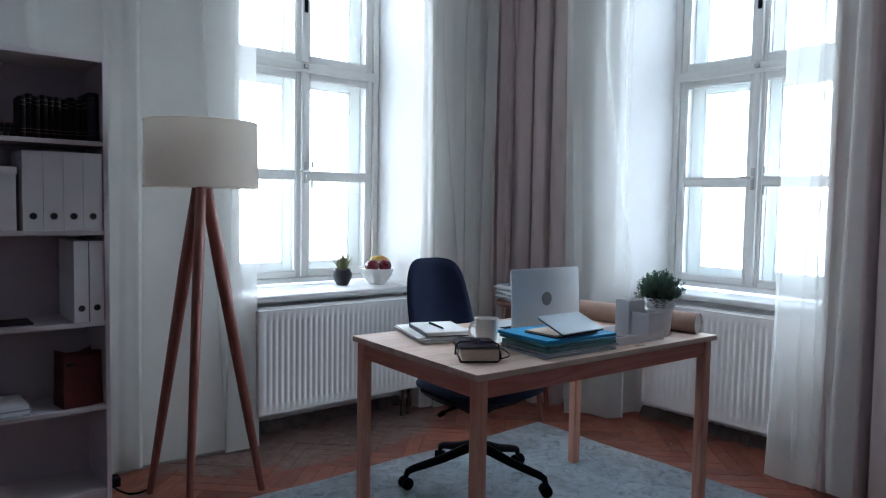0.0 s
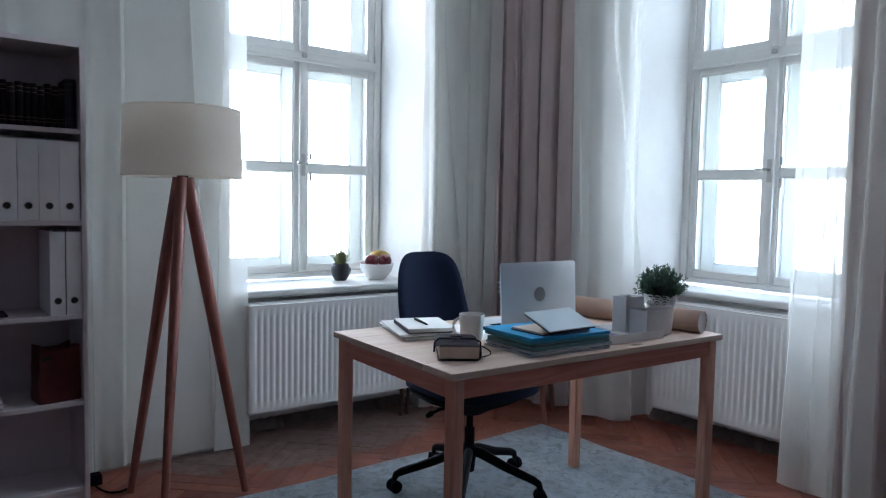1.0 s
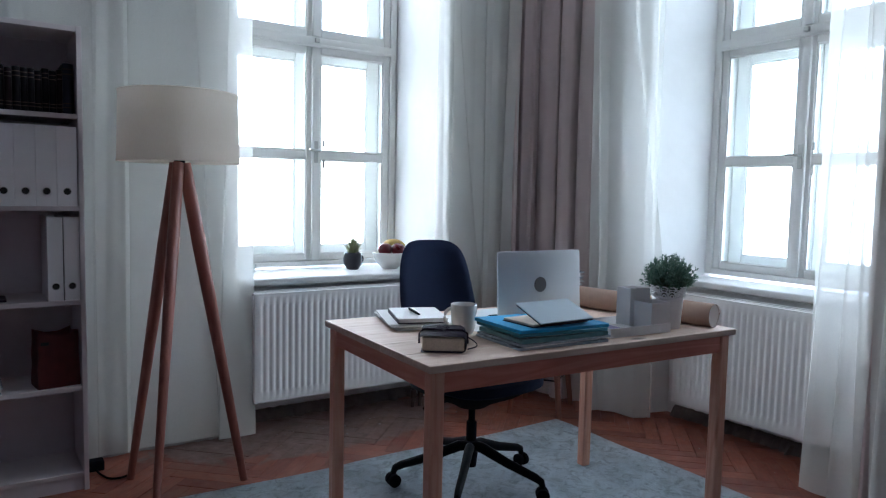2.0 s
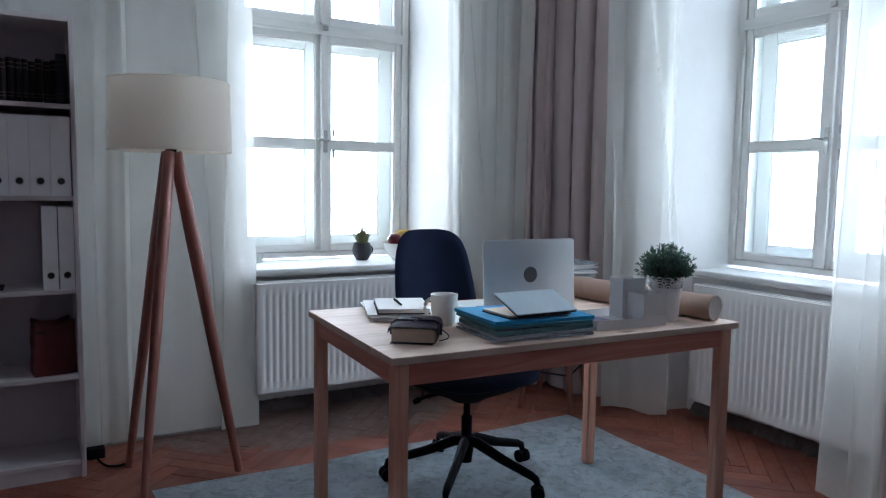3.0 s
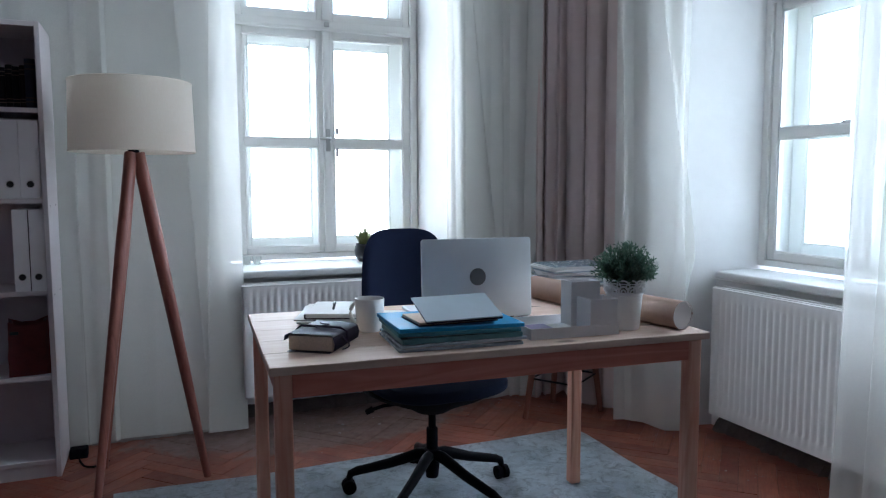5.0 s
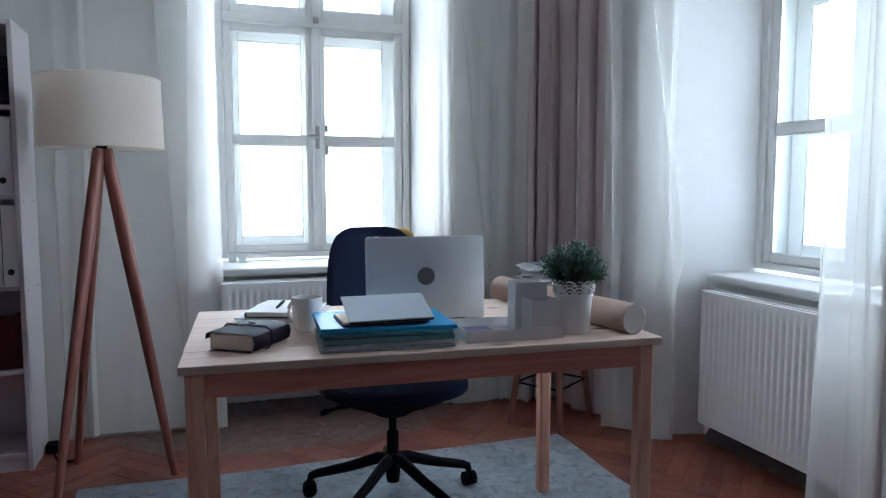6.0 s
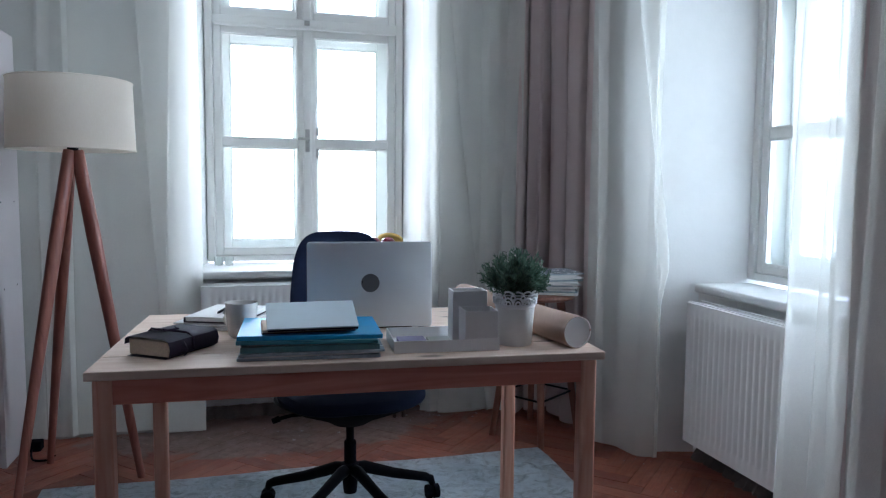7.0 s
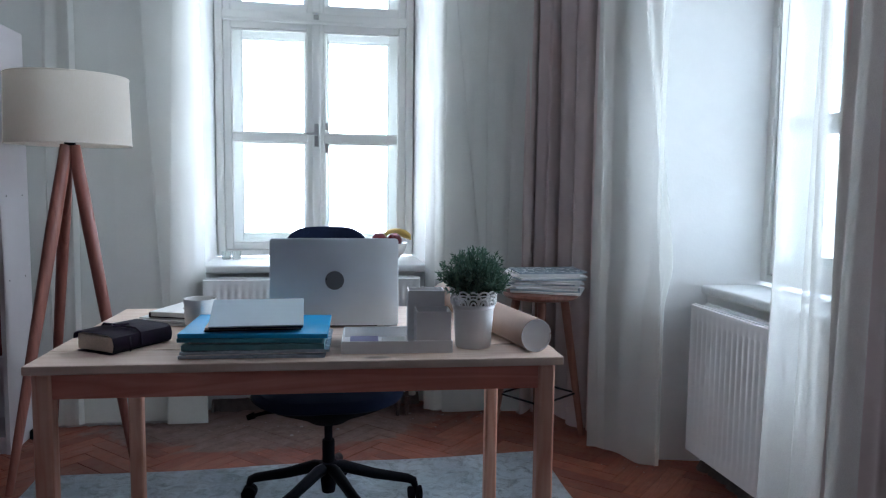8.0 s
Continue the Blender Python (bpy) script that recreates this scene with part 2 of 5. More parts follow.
# one pine in four tones: lit top, shaded red rails, legs between
PINE_X_LIT = wood("pine_along_lit", (0.73, 0.585, 0.485), (0.645, 0.48, 0.38), "x", 0.62, True, 1.0, 0.35)
PINE_Y_SHADED = wood("pine_across_shaded", (0.72, 0.345, 0.25), (0.60, 0.24, 0.165), "y")
PINE_X_SHADED = wood("pine_rail_shaded", (0.69, 0.285, 0.208), (0.55, 0.185, 0.128), "x")
PINE_Z_HALF_LIT = wood("pine_upright_half_lit", (0.74, 0.43, 0.305), (0.64, 0.30, 0.205), "z")
LAMP_WOOD = wood("lamp_wood", (0.31, 0.115, 0.082), (0.22, 0.076, 0.055), "z", 0.4, False)
STOOL_WOOD = wood("stool_wood", (0.27, 0.115, 0.075), (0.19, 0.075, 0.048), "z", 0.45, False)
NAVY = plain("navy_cloth", (0.013, 0.020, 0.050), 0.9, 0, 0.35, 500, 0.4, 0.12, 700)
BLACK = plain("black_plastic", (0.005, 0.005, 0.009), 0.8, 0, 0.2, 40, 0.08, 0.08)
BLACK_METAL = plain("black_metal", (0.004, 0.0045, 0.008), 0.42, 0.0, 0.2, 20, 0.03, 0.07)
CHROME = plain("worn_nickel", (0.55, 0.55, 0.53), 0.3, 1.0, 0.15, 60, 0.05)
COPPER = plain("aged_pipe", (0.13, 0.085, 0.075), 0.45, 0.4, 0.4, 40, 0.1)
ALU = plain("silver_aluminium", (0.73, 0.77, 0.80), 0.42, 0.25, 0.04, 15, 0.02)
ALU_DARK = plain("grey_emblem", (0.20, 0.205, 0.21), 0.3, 0.6, 0.05, 20, 0.0)
PORCELAIN = plain("porcelain", (0.80, 0.79, 0.76), 0.18, 0, 0.03, 12, 0.01)
WHITE_CARD = plain("white_card", (0.83, 0.82, 0.82), 0.6, 0, 0.05, 18, 0.05)
PAPER = plain("paper", (0.78, 0.78, 0.77), 0.8, 0, 0.05, 25, 0.05)
PAGES = plain("page_edges", (0.70, 0.58, 0.45), 0.9, 0, 0.2, 220, 0.3)
LEATHER = plain("dark_leather", (0.026, 0.014, 0.038), 0.5, 0, 0.4, 60, 0.4, 0.22, 220)
KRAFT = plain("kraft_paper", (0.37, 0.245, 0.185), 0.75, 0, 0.12, 40, 0.15)
BLUE = plain("blue_card", (0.02, 0.34, 0.66), 0.5, 0, 0.1, 25, 0.05)
TEAL = plain("teal_card", (0.05, 0.24, 0.30), 0.55, 0, 0.12, 25, 0.05)
SEA = plain("sea_green_sleeve", (0.13, 0.30, 0.32), 0.35, 0, 0.25, 40, 0.1)
FOIL = plain("clear_sleeve", (0.45, 0.53, 0.60), 0.25, 0, 0.2, 50, 0.1)
PALE = plain("pale_blue_cover", (0.47, 0.56, 0.62), 0.5, 0, 0.06, 20, 0.03)
HOLE = plain("hole_dark", (0.015, 0.014, 0.014), 0.7, 0, 0.2, 40, 0.0)

# ---- the room ----
ROOM_X0, ROOM_Y0, CEILING = -1.9, -2.6, 3.3
FACE_1, FACE_2 = 4.10, 3.79            # inner faces of the two window walls
OUT_1, OUT_2 = 4.74, 4.43
W1_X0, W1_X1 = 1.89, 2.93              # window opening in the north wall
W2_Y0, W2_Y1 = 2.19, 3.215             # window opening in the east wall
SILL_Z, HEAD_Z = 0.705, 2.78

SPLAY_1, SPLAY_2 = 0.045, 0.105        # how much each recess widens towards the room


def footprint(bm, pts, z0, z1):
    """Upright block over a plan outline."""
    lo = [bm.verts.new((x, y, z0)) for x, y in pts]
    hi = [bm.verts.new((x, y, z1)) for x, y in pts]
    for i in range(len(pts)):
        k = (i + 1) % len(pts)
        bm.faces.new((lo[i], lo[k], hi[k], hi[i]))
    bm.faces.new(lo[::-1])
    bm.faces.new(hi)


bm = bmesh.new()
footprint(bm, [(ROOM_X0 - 0.3, FACE_1), (W1_X0 - SPLAY_1, FACE_1), (W1_X0, 4.49), (W1_X0, OUT_1), (ROOM_X0 - 0.3, OUT_1)], -0.1, CEILING)
footprint(bm, [(W1_X1 + SPLAY_1, FACE_1), (OUT_2, FACE_1), (OUT_2, OUT_1), (W1_X1, OUT_1), (W1_X1, 4.49)], -0.1, CEILING)
box(bm, W1_X0 - SPLAY_1, W1_X1 + SPLAY_1, 4.25, OUT_1 - 0.003, -0.1, SILL_Z)
box(bm, W1_X0 - SPLAY_1, W1_X1 + SPLAY_1, FACE_1, OUT_1 - 0.003, HEAD_Z, CEILING - 0.003)
solid("wall_north", bm, WALL, "white plastered window wall with a deep splayed recess", "wall", "structure", smooth=False)
bm = bmesh.new()
footprint(bm, [(FACE_2, W2_Y1 + SPLAY_2), (4.18, W2_Y1), (OUT_2, W2_Y1), (OUT_2, FACE_1), (FACE_2, FACE_1)], -0.1, CEILING)
footprint(bm, [(FACE_2, ROOM_Y0 - 0.3), (OUT_2, ROOM_Y0 - 0.3), (OUT_2, W2_Y0), (4.18, W2_Y0), (FACE_2, W2_Y0 - SPLAY_2)], -0.1, CEILING)
box(bm, 3.98, OUT_2 - 0.003, W2_Y0 - SPLAY_2, W2_Y1 + SPLAY_2, -0.1, SILL_Z)
box(bm, FACE_2, OUT_2 - 0.003, W2_Y0 - SPLAY_2, W2_Y1 + SPLAY_2, HEAD_Z, CEILING - 0.003)
solid("wall_east", bm, WALL, "white plastered side wall with a splayed window recess", "wall", "structure", smooth=False)
# added walls, never in view; their lilac shapes the fill light
solid("wall_west", bx(ROOM_X0 - 0.3, ROOM_X0, ROOM_Y0 - 0.3, FACE_1, -0.1, CEILING), BOUNCE_WALL, "plain unseen closing wall, greyish lilac to dim and tint the bounce", "wall", "structure", smooth=False)
solid("wall_south", bx(ROOM_X0, FACE_2, ROOM_Y0 - 0.3, ROOM_Y0, -0.1, CEILING), BOUNCE_WALL, "plain unseen closing wall, greyish lilac to dim and tint the bounce", "wall", "structure", smooth=False)
solid("ceiling", bx(ROOM_X0 - 0.3, OUT_2, ROOM_Y0 - 0.3, OUT_1, CEILING, CEILING + 0.25), CEIL, "plain white plastered ceiling", "ceiling", "structure", smooth=False)
floor = solid("floor", bx(ROOM_X0 - 0.3, OUT_2, ROOM_Y0 - 0.3, OUT_1, -0.2, -0.014),
              plain("floor_bed", (0.075, 0.036, 0.026), 0.9), "reddish oak herringbone parquet, scuffed grey near the window", "floor", "structure", smooth=False)


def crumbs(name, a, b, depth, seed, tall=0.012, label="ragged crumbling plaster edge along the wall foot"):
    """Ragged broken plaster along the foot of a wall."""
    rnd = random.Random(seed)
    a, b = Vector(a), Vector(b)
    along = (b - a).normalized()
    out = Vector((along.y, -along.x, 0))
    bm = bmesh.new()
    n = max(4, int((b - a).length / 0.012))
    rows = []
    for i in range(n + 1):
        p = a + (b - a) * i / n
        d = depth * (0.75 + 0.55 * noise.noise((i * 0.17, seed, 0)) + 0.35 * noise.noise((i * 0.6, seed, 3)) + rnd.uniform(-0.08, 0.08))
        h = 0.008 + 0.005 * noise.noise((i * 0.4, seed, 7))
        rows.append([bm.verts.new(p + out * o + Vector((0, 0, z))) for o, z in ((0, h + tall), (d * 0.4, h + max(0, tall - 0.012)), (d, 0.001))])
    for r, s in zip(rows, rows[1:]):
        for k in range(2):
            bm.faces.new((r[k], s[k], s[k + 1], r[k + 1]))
    # tall bands get the dark colour, for the shaded gap under a radiator
    return solid(name, bm, CRUMB if tall < 0.02 else GAP_SHADE, label, "trim", "structure")


def plaster_bits():
    """Loose flakes fallen from the broken wall foot, scattered over the strips."""
    rnd = random.Random(31)
    bm = bmesh.new()
    for k in range(110):
        if k < 75:
            x, y = rnd.uniform(1.9, 3.5), 4.06 - abs(rnd.gauss(0, 0.16))
        else:
            x, y = 3.74 - abs(rnd.gauss(0, 0.07)), rnd.uniform(2.3, 3.6)
        r, turn = rnd.uniform(0.0015, 0.0045) * (2.0 if rnd.random() < 0.1 else 1), rnd.uniform(0, 6.3)
        n = rnd.randint(4, 6)
        lo = [bm.verts.new((x + r * rnd.uniform(0.6, 1.2) * math.cos(turn + i * math.tau / n), y + r * rnd.uniform(0.6, 1.2) * math.sin(turn + i * math.tau / n), 0.0005)) for i in range(n)]
        hi = [bm.verts.new((x + (v.co.x - x) * 0.7, y + (v.co.y - y) * 0.7, 0.0005 + r * rnd.uniform(0.3, 0.6))) for v in lo]
        for i in range(n):
            bm.faces.new((lo[i], lo[(i + 1) % n], hi[(i + 1) % n], hi[i]))
        bm.faces.new(hi)
    solid("plaster_flakes", bm, CRUMB, "pale plaster flakes scattered along the wall foot", "rubble", "stuff", smooth=False)


plaster_bits()
crumbs("trim", (1.10, FACE_1, 0), (W1_X0 - SPLAY_1, FACE_1, 0), 0.035, 1)
crumbs("trim", (W1_X0, 4.25, 0), (W1_X1, 4.25, 0), 0.06, 2, 0.045, "ragged dark band standing in for the shaded gap under the radiator")
crumbs("trim", (W1_X1 + SPLAY_1, FACE_1, 0), (FACE_2, FACE_1, 0), 0.03, 3)
crumbs("trim", (FACE_2, FACE_1, 0), (FACE_2, W2_Y1 + SPLAY_2, 0), 0.04, 4)
crumbs("trim", (3.98, W2_Y1, 0), (3.98, W2_Y0, 0), 0.06, 5, 0.045, "ragged dark band standing in for the shaded gap under the radiator")
crumbs("trim", (FACE_2, W2_Y0 - SPLAY_2, 0), (FACE_2, 0.5, 0), 0.03, 6)


# ---- windows ----
def ring(bm, x0, x1, z0, z1, y0, y1, left, right, low, high):
    """Four members of a sash as butted bars."""
    box(bm, x0, x0 + left, y0, y1, z0, z1)
    box(bm, x1 - right, x1, y0, y1, z0, z1)
    box(bm, x0 + left, x1 - right, y0, y1, z0, z0 + low)
    box(bm, x0 + left, x1 - right, y0, y1, z1 - high, z1)


def moulding(bm, x0, x1, z0, z1, y, w=0.008, d=0.006):
    """A thin bead round the glass, on the room side."""
    box(bm, x0, x1, y - d, y, z0, z0 + w)
    box(bm, x0, x1, y - d, y, z1 - w, z1)
    box(bm, x0, x0 + w, y - d, y, z0 + w, z1 - w)
    box(bm, x1 - w, x1, y - d, y, z0 + w, z1 - w)


def sash(win, x0, x1, z0, z1, y, bar, left, right, low, high, inner):
    bm = bmesh.new()
    ring(bm, x0, x1, z0, z1, y, y + 0.04, left, right, low, high)
    gx0, gx1, gz0, gz1 = x0 + left, x1 - right, z0 + low, z1 - high
    if bar:
        box(bm, gx0, gx1, y + 0.004, y + 0.036, bar - 0.021, bar + 0.021)
    bevel(bm, 0.003, 1)
    s = part("sash", bm, JOINERY, win)
    for a, b in (((gz0, bar - 0.021), (bar + 0.021, gz1)) if bar else ((gz0, gz1),)):
        bmg = bmesh.new()
        moulding(bmg, gx0, gx1, a, b, y + 0.012)
        part("glazing_bead", bmg, JOINERY, s)
        p = part("pane", bx(gx0 - 0.004, gx1 + 0.004, y + 0.018, y + 0.0215, a - 0.004, b + 0.004), GLASS, s, "clear window glass", False)
        p.visible_shadow = False
    return s


def window(name, m, label, low):
    win = thing(name, m, label, "window", kind="structure")
    bm = bmesh.new()
    ring(bm, -0.515, 0.515, low, HEAD_Z, -0.012, 0.20, 0.04, 0.04, 0.03, 0.04)
    box(bm, -0.475, 0.475, -0.02, 0.19, 1.972, 2.018)
    bevel(bm, 0.004, 2)
    part("window_frame", bm, JOINERY, win)
    bm = bmesh.new()
    box(bm, -0.47, 0.47, -0.034, -0.021, 1.962, 1.978)
    bevel(bm, 0.004, 2)
    part("transom_moulding", bm, JOINERY, win)
    for y, inner in ((0.0, True), (0.135, False)):
        wide = 0.038 if inner else 0.078
        lo = 0.036 if inner else 0.072
        for x0, x1, l, r in ((-0.473, -0.002, wide, 0.046 if inner else 0.06), (0.002, 0.473, 0.036 if inner else 0.06, wide)):
            sash(win, x0, x1, low + 0.032, 1.970, y, 1.376, l, r, lo, 0.04 if inner else 0.065, inner)
            sash(win, x0, x1, 2.020, HEAD_Z - 0.042, y, 0, l, r, 0.04, 0.04, inner)
    bm = bmesh.new()
    box(bm, -0.022, 0.020, -0.022, -0.001, low + 0.034, 1.968)
    bevel(bm, 0.006, 2)
    part("cover_strip", bm, JOINERY, win)
    bm = bmesh.new()
    box(bm, -0.022, 0.020, -0.022, -0.001, 2.022, HEAD_Z - 0.044)
    bevel(bm, 0.006, 2)
    part("cover_strip", bm, JOINERY, win)
    handle = part("handle", bx(-0.012, 0.012, -0.029, -0.0225, 1.33, 1.45, 0.004), CHROME, win, "worn nickel espagnolette handle")
    bm = bmesh.new()
    tube(bm, [(0, -0.026, 1.395), (0, -0.058, 1.395)], [0.008, 0.008], 12)
    tube(bm, [(0.008, -0.056, 1.395), (-0.025, -0.060, 1.397), (-0.052, -0.058, 1.398)], [0.009, 0.0075, 0.008], 10)
    part("lever", bm, CHROME, handle)
    part("latch", bx(0.045, 0.062, -0.010, -0.001, 1.42, 1.46, 0.003), CHROME, win, "small dark latch plate")
    part("latch", bx(0.045, 0.062, -0.010, -0.001, 1.30, 1.35, 0.003), CHROME, win, "small dark latch plate")
    part("transom_latch", bx(-0.014, 0.014, -0.040, -0.023, 1.985, 2.01, 0.004), CHROME, win)
    part("upper_bolt", bx(-0.012, 0.012, -0.032, -0.0225, 2.30, 2.42, 0.004), BLACK_METAL, win, "dark iron sliding bolt")
    for x in (-0.478, 0.478):
        for z in (0.95, 1.38, 1.80):
            bm = bmesh.new()
            tube(bm, [(x, -0.016, z - 0.035), (x, -0.016, z + 0.035)], [0.006, 0.006], 10)
            part("hinge", bm, JOINERY, win)
    return win


window("window_1", pose(2.41, 4.5, 0), "tall white double-sash casement window with four panes", 0.752)
window("window_2", pose(4.19, 2.7025, 0, 0, 0, -90), "tall white double casement window behind sheer curtain", 0.765)


def sill(name, m, x0, x1, y0, y1, z, label):
    bm = bmesh.new()
    box(bm, x0, x1, y0, y1, z - 0.036, z)
    bevel(bm, 0.012, 3)
    return solid(name, bm, SILL, label, "window sill", "structure", m)


sill("window_sill_1", pose(0, 0, 0), 1.875, 2.945, 4.058, 4.485, 0.746, "thick white painted window sill, worn at the edge")
sill("window_sill_2", pose(0, 0, 0, 0, 0, -90), -3.212, -2.193, 3.915, 4.175, 0.752, "thick white painted window sill, worn at the edge")


# ---- radiators ----
def radiator(m, width, z0, z1, label):
    """Fluted twin-panel radiator; local x along the wall, -y into the room."""
    rad = thing("radiator", m, label, "radiator", "radiators under the windows")
    for name, y, face in (("front_panel", 0.0, -1), ("back_panel", 0.078, 1)):
        bm = bmesh.new()
        n = int(width / 0.0333)
        step = (width - 0.05) / n
        prof = [(0.0, 0.0125), (0.0, 0.003), (0.004, 0.0), (0.025, 0.0)]
        for i in range(n):
            x = 0.025 + i * step
            prof += [(x + step * 0.30, 0.0), (x + step * 0.46, 0.0042), (x + step * 0.72, 0.0042), (x + step * 0.88, 0.0)]
        prof += [(width - 0.025, 0.0), (width - 0.004, 0.0), (width, 0.003), (width, 0.0125)]
        zs = [z0, z0 + 0.004, z0 + 0.05, z0 + 0.066, z1 - 0.066, z1 - 0.05, z1 - 0.004, z1]
        ins = [0.008, 0.0, 0.0, 1.0, 1.0, 0.0, 0.0, 0.008]
        rows = []
        for z, k in zip(zs, ins):
            rows.append([bm.verts.new((x, y - face * (0.0125 if k == 0.008 else d if k == 1.0 or d in (0.003, 0.0125) else 0.0), z)) for x, d in prof])
        for r, s in zip(rows, rows[1:]):
            for i in range(len(prof) - 1):
                bm.faces.new((r[i], r[i + 1], s[i + 1], s[i]))
        ya, yb = sorted((y - face * 0.0127, y - face * 0.017))
        box(bm, 0.0005, width - 0.0005, ya, yb, z0 + 0.0005, z1 - 0.0005)
        part(name, bm, RADIATOR, rad)
    bm = bmesh.new()
    box(bm, 0.006, width - 0.006, 0.008, 0.016, z1 - 0.014, z1 + 0.002)
    box(bm, 0.006, width - 0.006, 0.060, 0.068, z1 - 0.014, z1 + 0.002)
    for i in range(int(width / 0.02)):
        box(bm, 0.01 + i * 0.02, 0.014 + i * 0.02, 0.016, 0.060, z1 - 0.010, z1 - 0.004)
    part("top_grille", bm, RADIATOR, rad)
    for x in (-0.002, width + 0.001):
        part("side_cover", bx(x, x + 0.0015, 0.010, 0.066, z0 + 0.02, z1 - 0.006), RADIATOR, rad)
    valve = bmesh.new()
    tube(valve, [(width - 0.03, 0.035, z0 + 0.01), (width - 0.03, 0.035, z0 - 0.03)], [0.014, 0.014], 12)
    tube(valve, [(width - 0.03, 0.035, z0 - 0.03), (width - 0.03, 0.035, z0 - 0.055)], [0.02, 0.018], 12)
    tube(valve, [(width - 0.03, 0.035, z0 - 0.045), (width - 0.03, 0.20, z0 - 0.045)], [0.009, 0.009], 10)
    part("valve", valve, CHROME, rad, "brass pipe valve under the panel")
    for dx in (0.055, 0.10):
        pipe = bmesh.new()
        tube(pipe, [(width - dx, 0.035, z0 + 0.01), (width - dx, 0.035, z0 * 0.55), (width - dx, 0.045, 0.0)], [0.011, 0.010, 0.010], 12)
        tube(pipe, [(width - dx, 0.035, z0 * 0.62), (width - dx, 0.035, z0 * 0.35)], [0.017, 0.017], 8)
        part("pipe", pipe, COPPER, rad, "brownish pipe with a union nut")
    for x in (0.12, width - 0.12):
        part("bracket", bx(x - 0.012, x + 0.012, 0.08, 0.145, z0 + 0.1, z1 - 0.1), RADIATOR, rad)
    return rad


radiator(pose(1.893, 3.992, 0), 1.005, 0.160, 0.690, "white fluted panel radiator under the sill")
radiator(pose(3.832, 3.132, 0, 0, 0, -90), 0.93, 0.112, 0.692, "white fluted panel radiator half behind sheer curtain")


# ---- curtains ----
def curtain(name, top, foot, z0, z1, folds, amp, seed, material, label, flare=0.5, pleat=0.0, nu=280, nv=42, group="", turns=()):
    """Hanging cloth along a line of points, gathered in uneven folds; turns: cloth doubled back on itself, (share of the width at eye height, near the floor, depth)."""
    rnd = random.Random(seed)
    creases = []
    length = sum((Vector(a) - Vector(b)).length for a, b in zip(top, top[1:]))
    u = rnd.uniform(0.02, 0.10)
    while u < 1.0:
        creases.append((u, rnd.uniform(0.3, 1.0), rnd.uniform(0.016, 0.085) / length, rnd.uniform(-0.10, 0.10) * (0.3 if pleat else 1)))
        u += rnd.uniform(0.55, 1.5) / folds
    swell = (rnd.uniform(0.5, 1.0) * folds * 0.5, rnd.uniform(0, 6.3), rnd.uniform(-0.6, 0.6))

    def along(line, u):
        s = u * (len(line) - 1)
        i = min(int(s), len(line) - 2)
        return Vector(line[i]).lerp(Vector(line[i + 1]), s - i)

    def doubled(u, z):
        side, step = 0.0, 0.0
        for hi, lo, f in turns:
            d = (u - lo - (hi - lo) * min(1.3, (z - 0.8) / 1.0)) * length
            s = math.tanh(d / (0.35 * f))
            side -= f * s
            step += 0.012 * s * math.exp(-(d / 0.10) ** 2)
        return side, step

    bm = bmesh.new()
    rows = []
    for j in range(nv + 1):
        v = j / nv
        zz = z0 + (z1 - z0) * v
        end_a, end_b = doubled(0, zz)[0], doubled(1, zz)[0]
        row = []
        for i in range(nu + 1):
            u = i / nu
            side, step = doubled(u, zz)
            side -= end_a * (1 - u) + end_b * u
            p = along(foot, u).lerp(along(top, u), v)
            q = along(foot, min(u + 0.02, 1)).lerp(along(top, min(u + 0.02, 1)), v) - along(foot, max(u - 0.02, 0)).lerp(along(top, max(u - 0.02, 0)), v)
            out = Vector((q.y, -q.x)).normalized()
            h = 0.55 * math.sin(math.tau * swell[0] * u + swell[1] + swell[2] * v)
            if pleat:
                s = math.sin(math.pi * (length / pleat * u + 0.16 * math.sin(7 * u) + 0.05 * v))
                h = 0.3 * h + 1.0 - 2.0 * math.exp(-(s / 0.30) ** 2) + 0.25 * s * s
            for cu, ch, cw, lean in creases:
                x = (u - cu - lean * (1 - v) - 0.01 * math.sin(5 * v + 9 * cu)) / cw
                h += 1.5 * ch * (math.exp(-abs(x) ** 1.4) - 0.55 * math.exp(-abs(x - 1.7) ** 1.7))
            k = amp * (0.75 + flare * (1 - v) * 0.6) * (0.35 + 0.65 * min(1, 8 * u * (1 - u) + 0.25))
            p = p + Vector((-out.y, out.x)) * side + out * (h * k + step) + out * 0.004 * math.sin(9 * v + seed + 5 * u)
            z = zz + 0.010 * math.sin(7 * u + seed) * (1 - v)
            row.append(bm.verts.new((p.x, p.y, z)))
        rows.append(row)
    for r, s in zip(rows, rows[1:]):
        for i in range(nu):
            bm.faces.new((r[i], r[i + 1], s[i + 1], s[i]))
    thing_ob = solid(name, bm, material, label, "curtain", group=group)
    hem = bmesh.new()
    hem_rows = [[hem.verts.new(Vector(vv)) for vv in r] for r in
                [[(a.x, a.y - 0.002, a.z + dz) for a in [Vector(c) for c in CO]] for dz, CO in ((0.0, COORDS(thing_ob, nu, 0)), (0.0, COORDS(thing_ob, nu, 2)))]]
    for i in range(nu):
        hem.faces.new((hem_rows[0][i], hem_rows[0][i + 1], hem_rows[1][i + 1], hem_rows[1][i]))
    part("hem", hem, material, thing_ob, "doubled stitched hem")
    return thing_ob


def COORDS(ob, nu, row):
    n = nu + 1
    return [tuple(v.co) for v in ob.data.vertices[row * n:(row + 1) * n]]


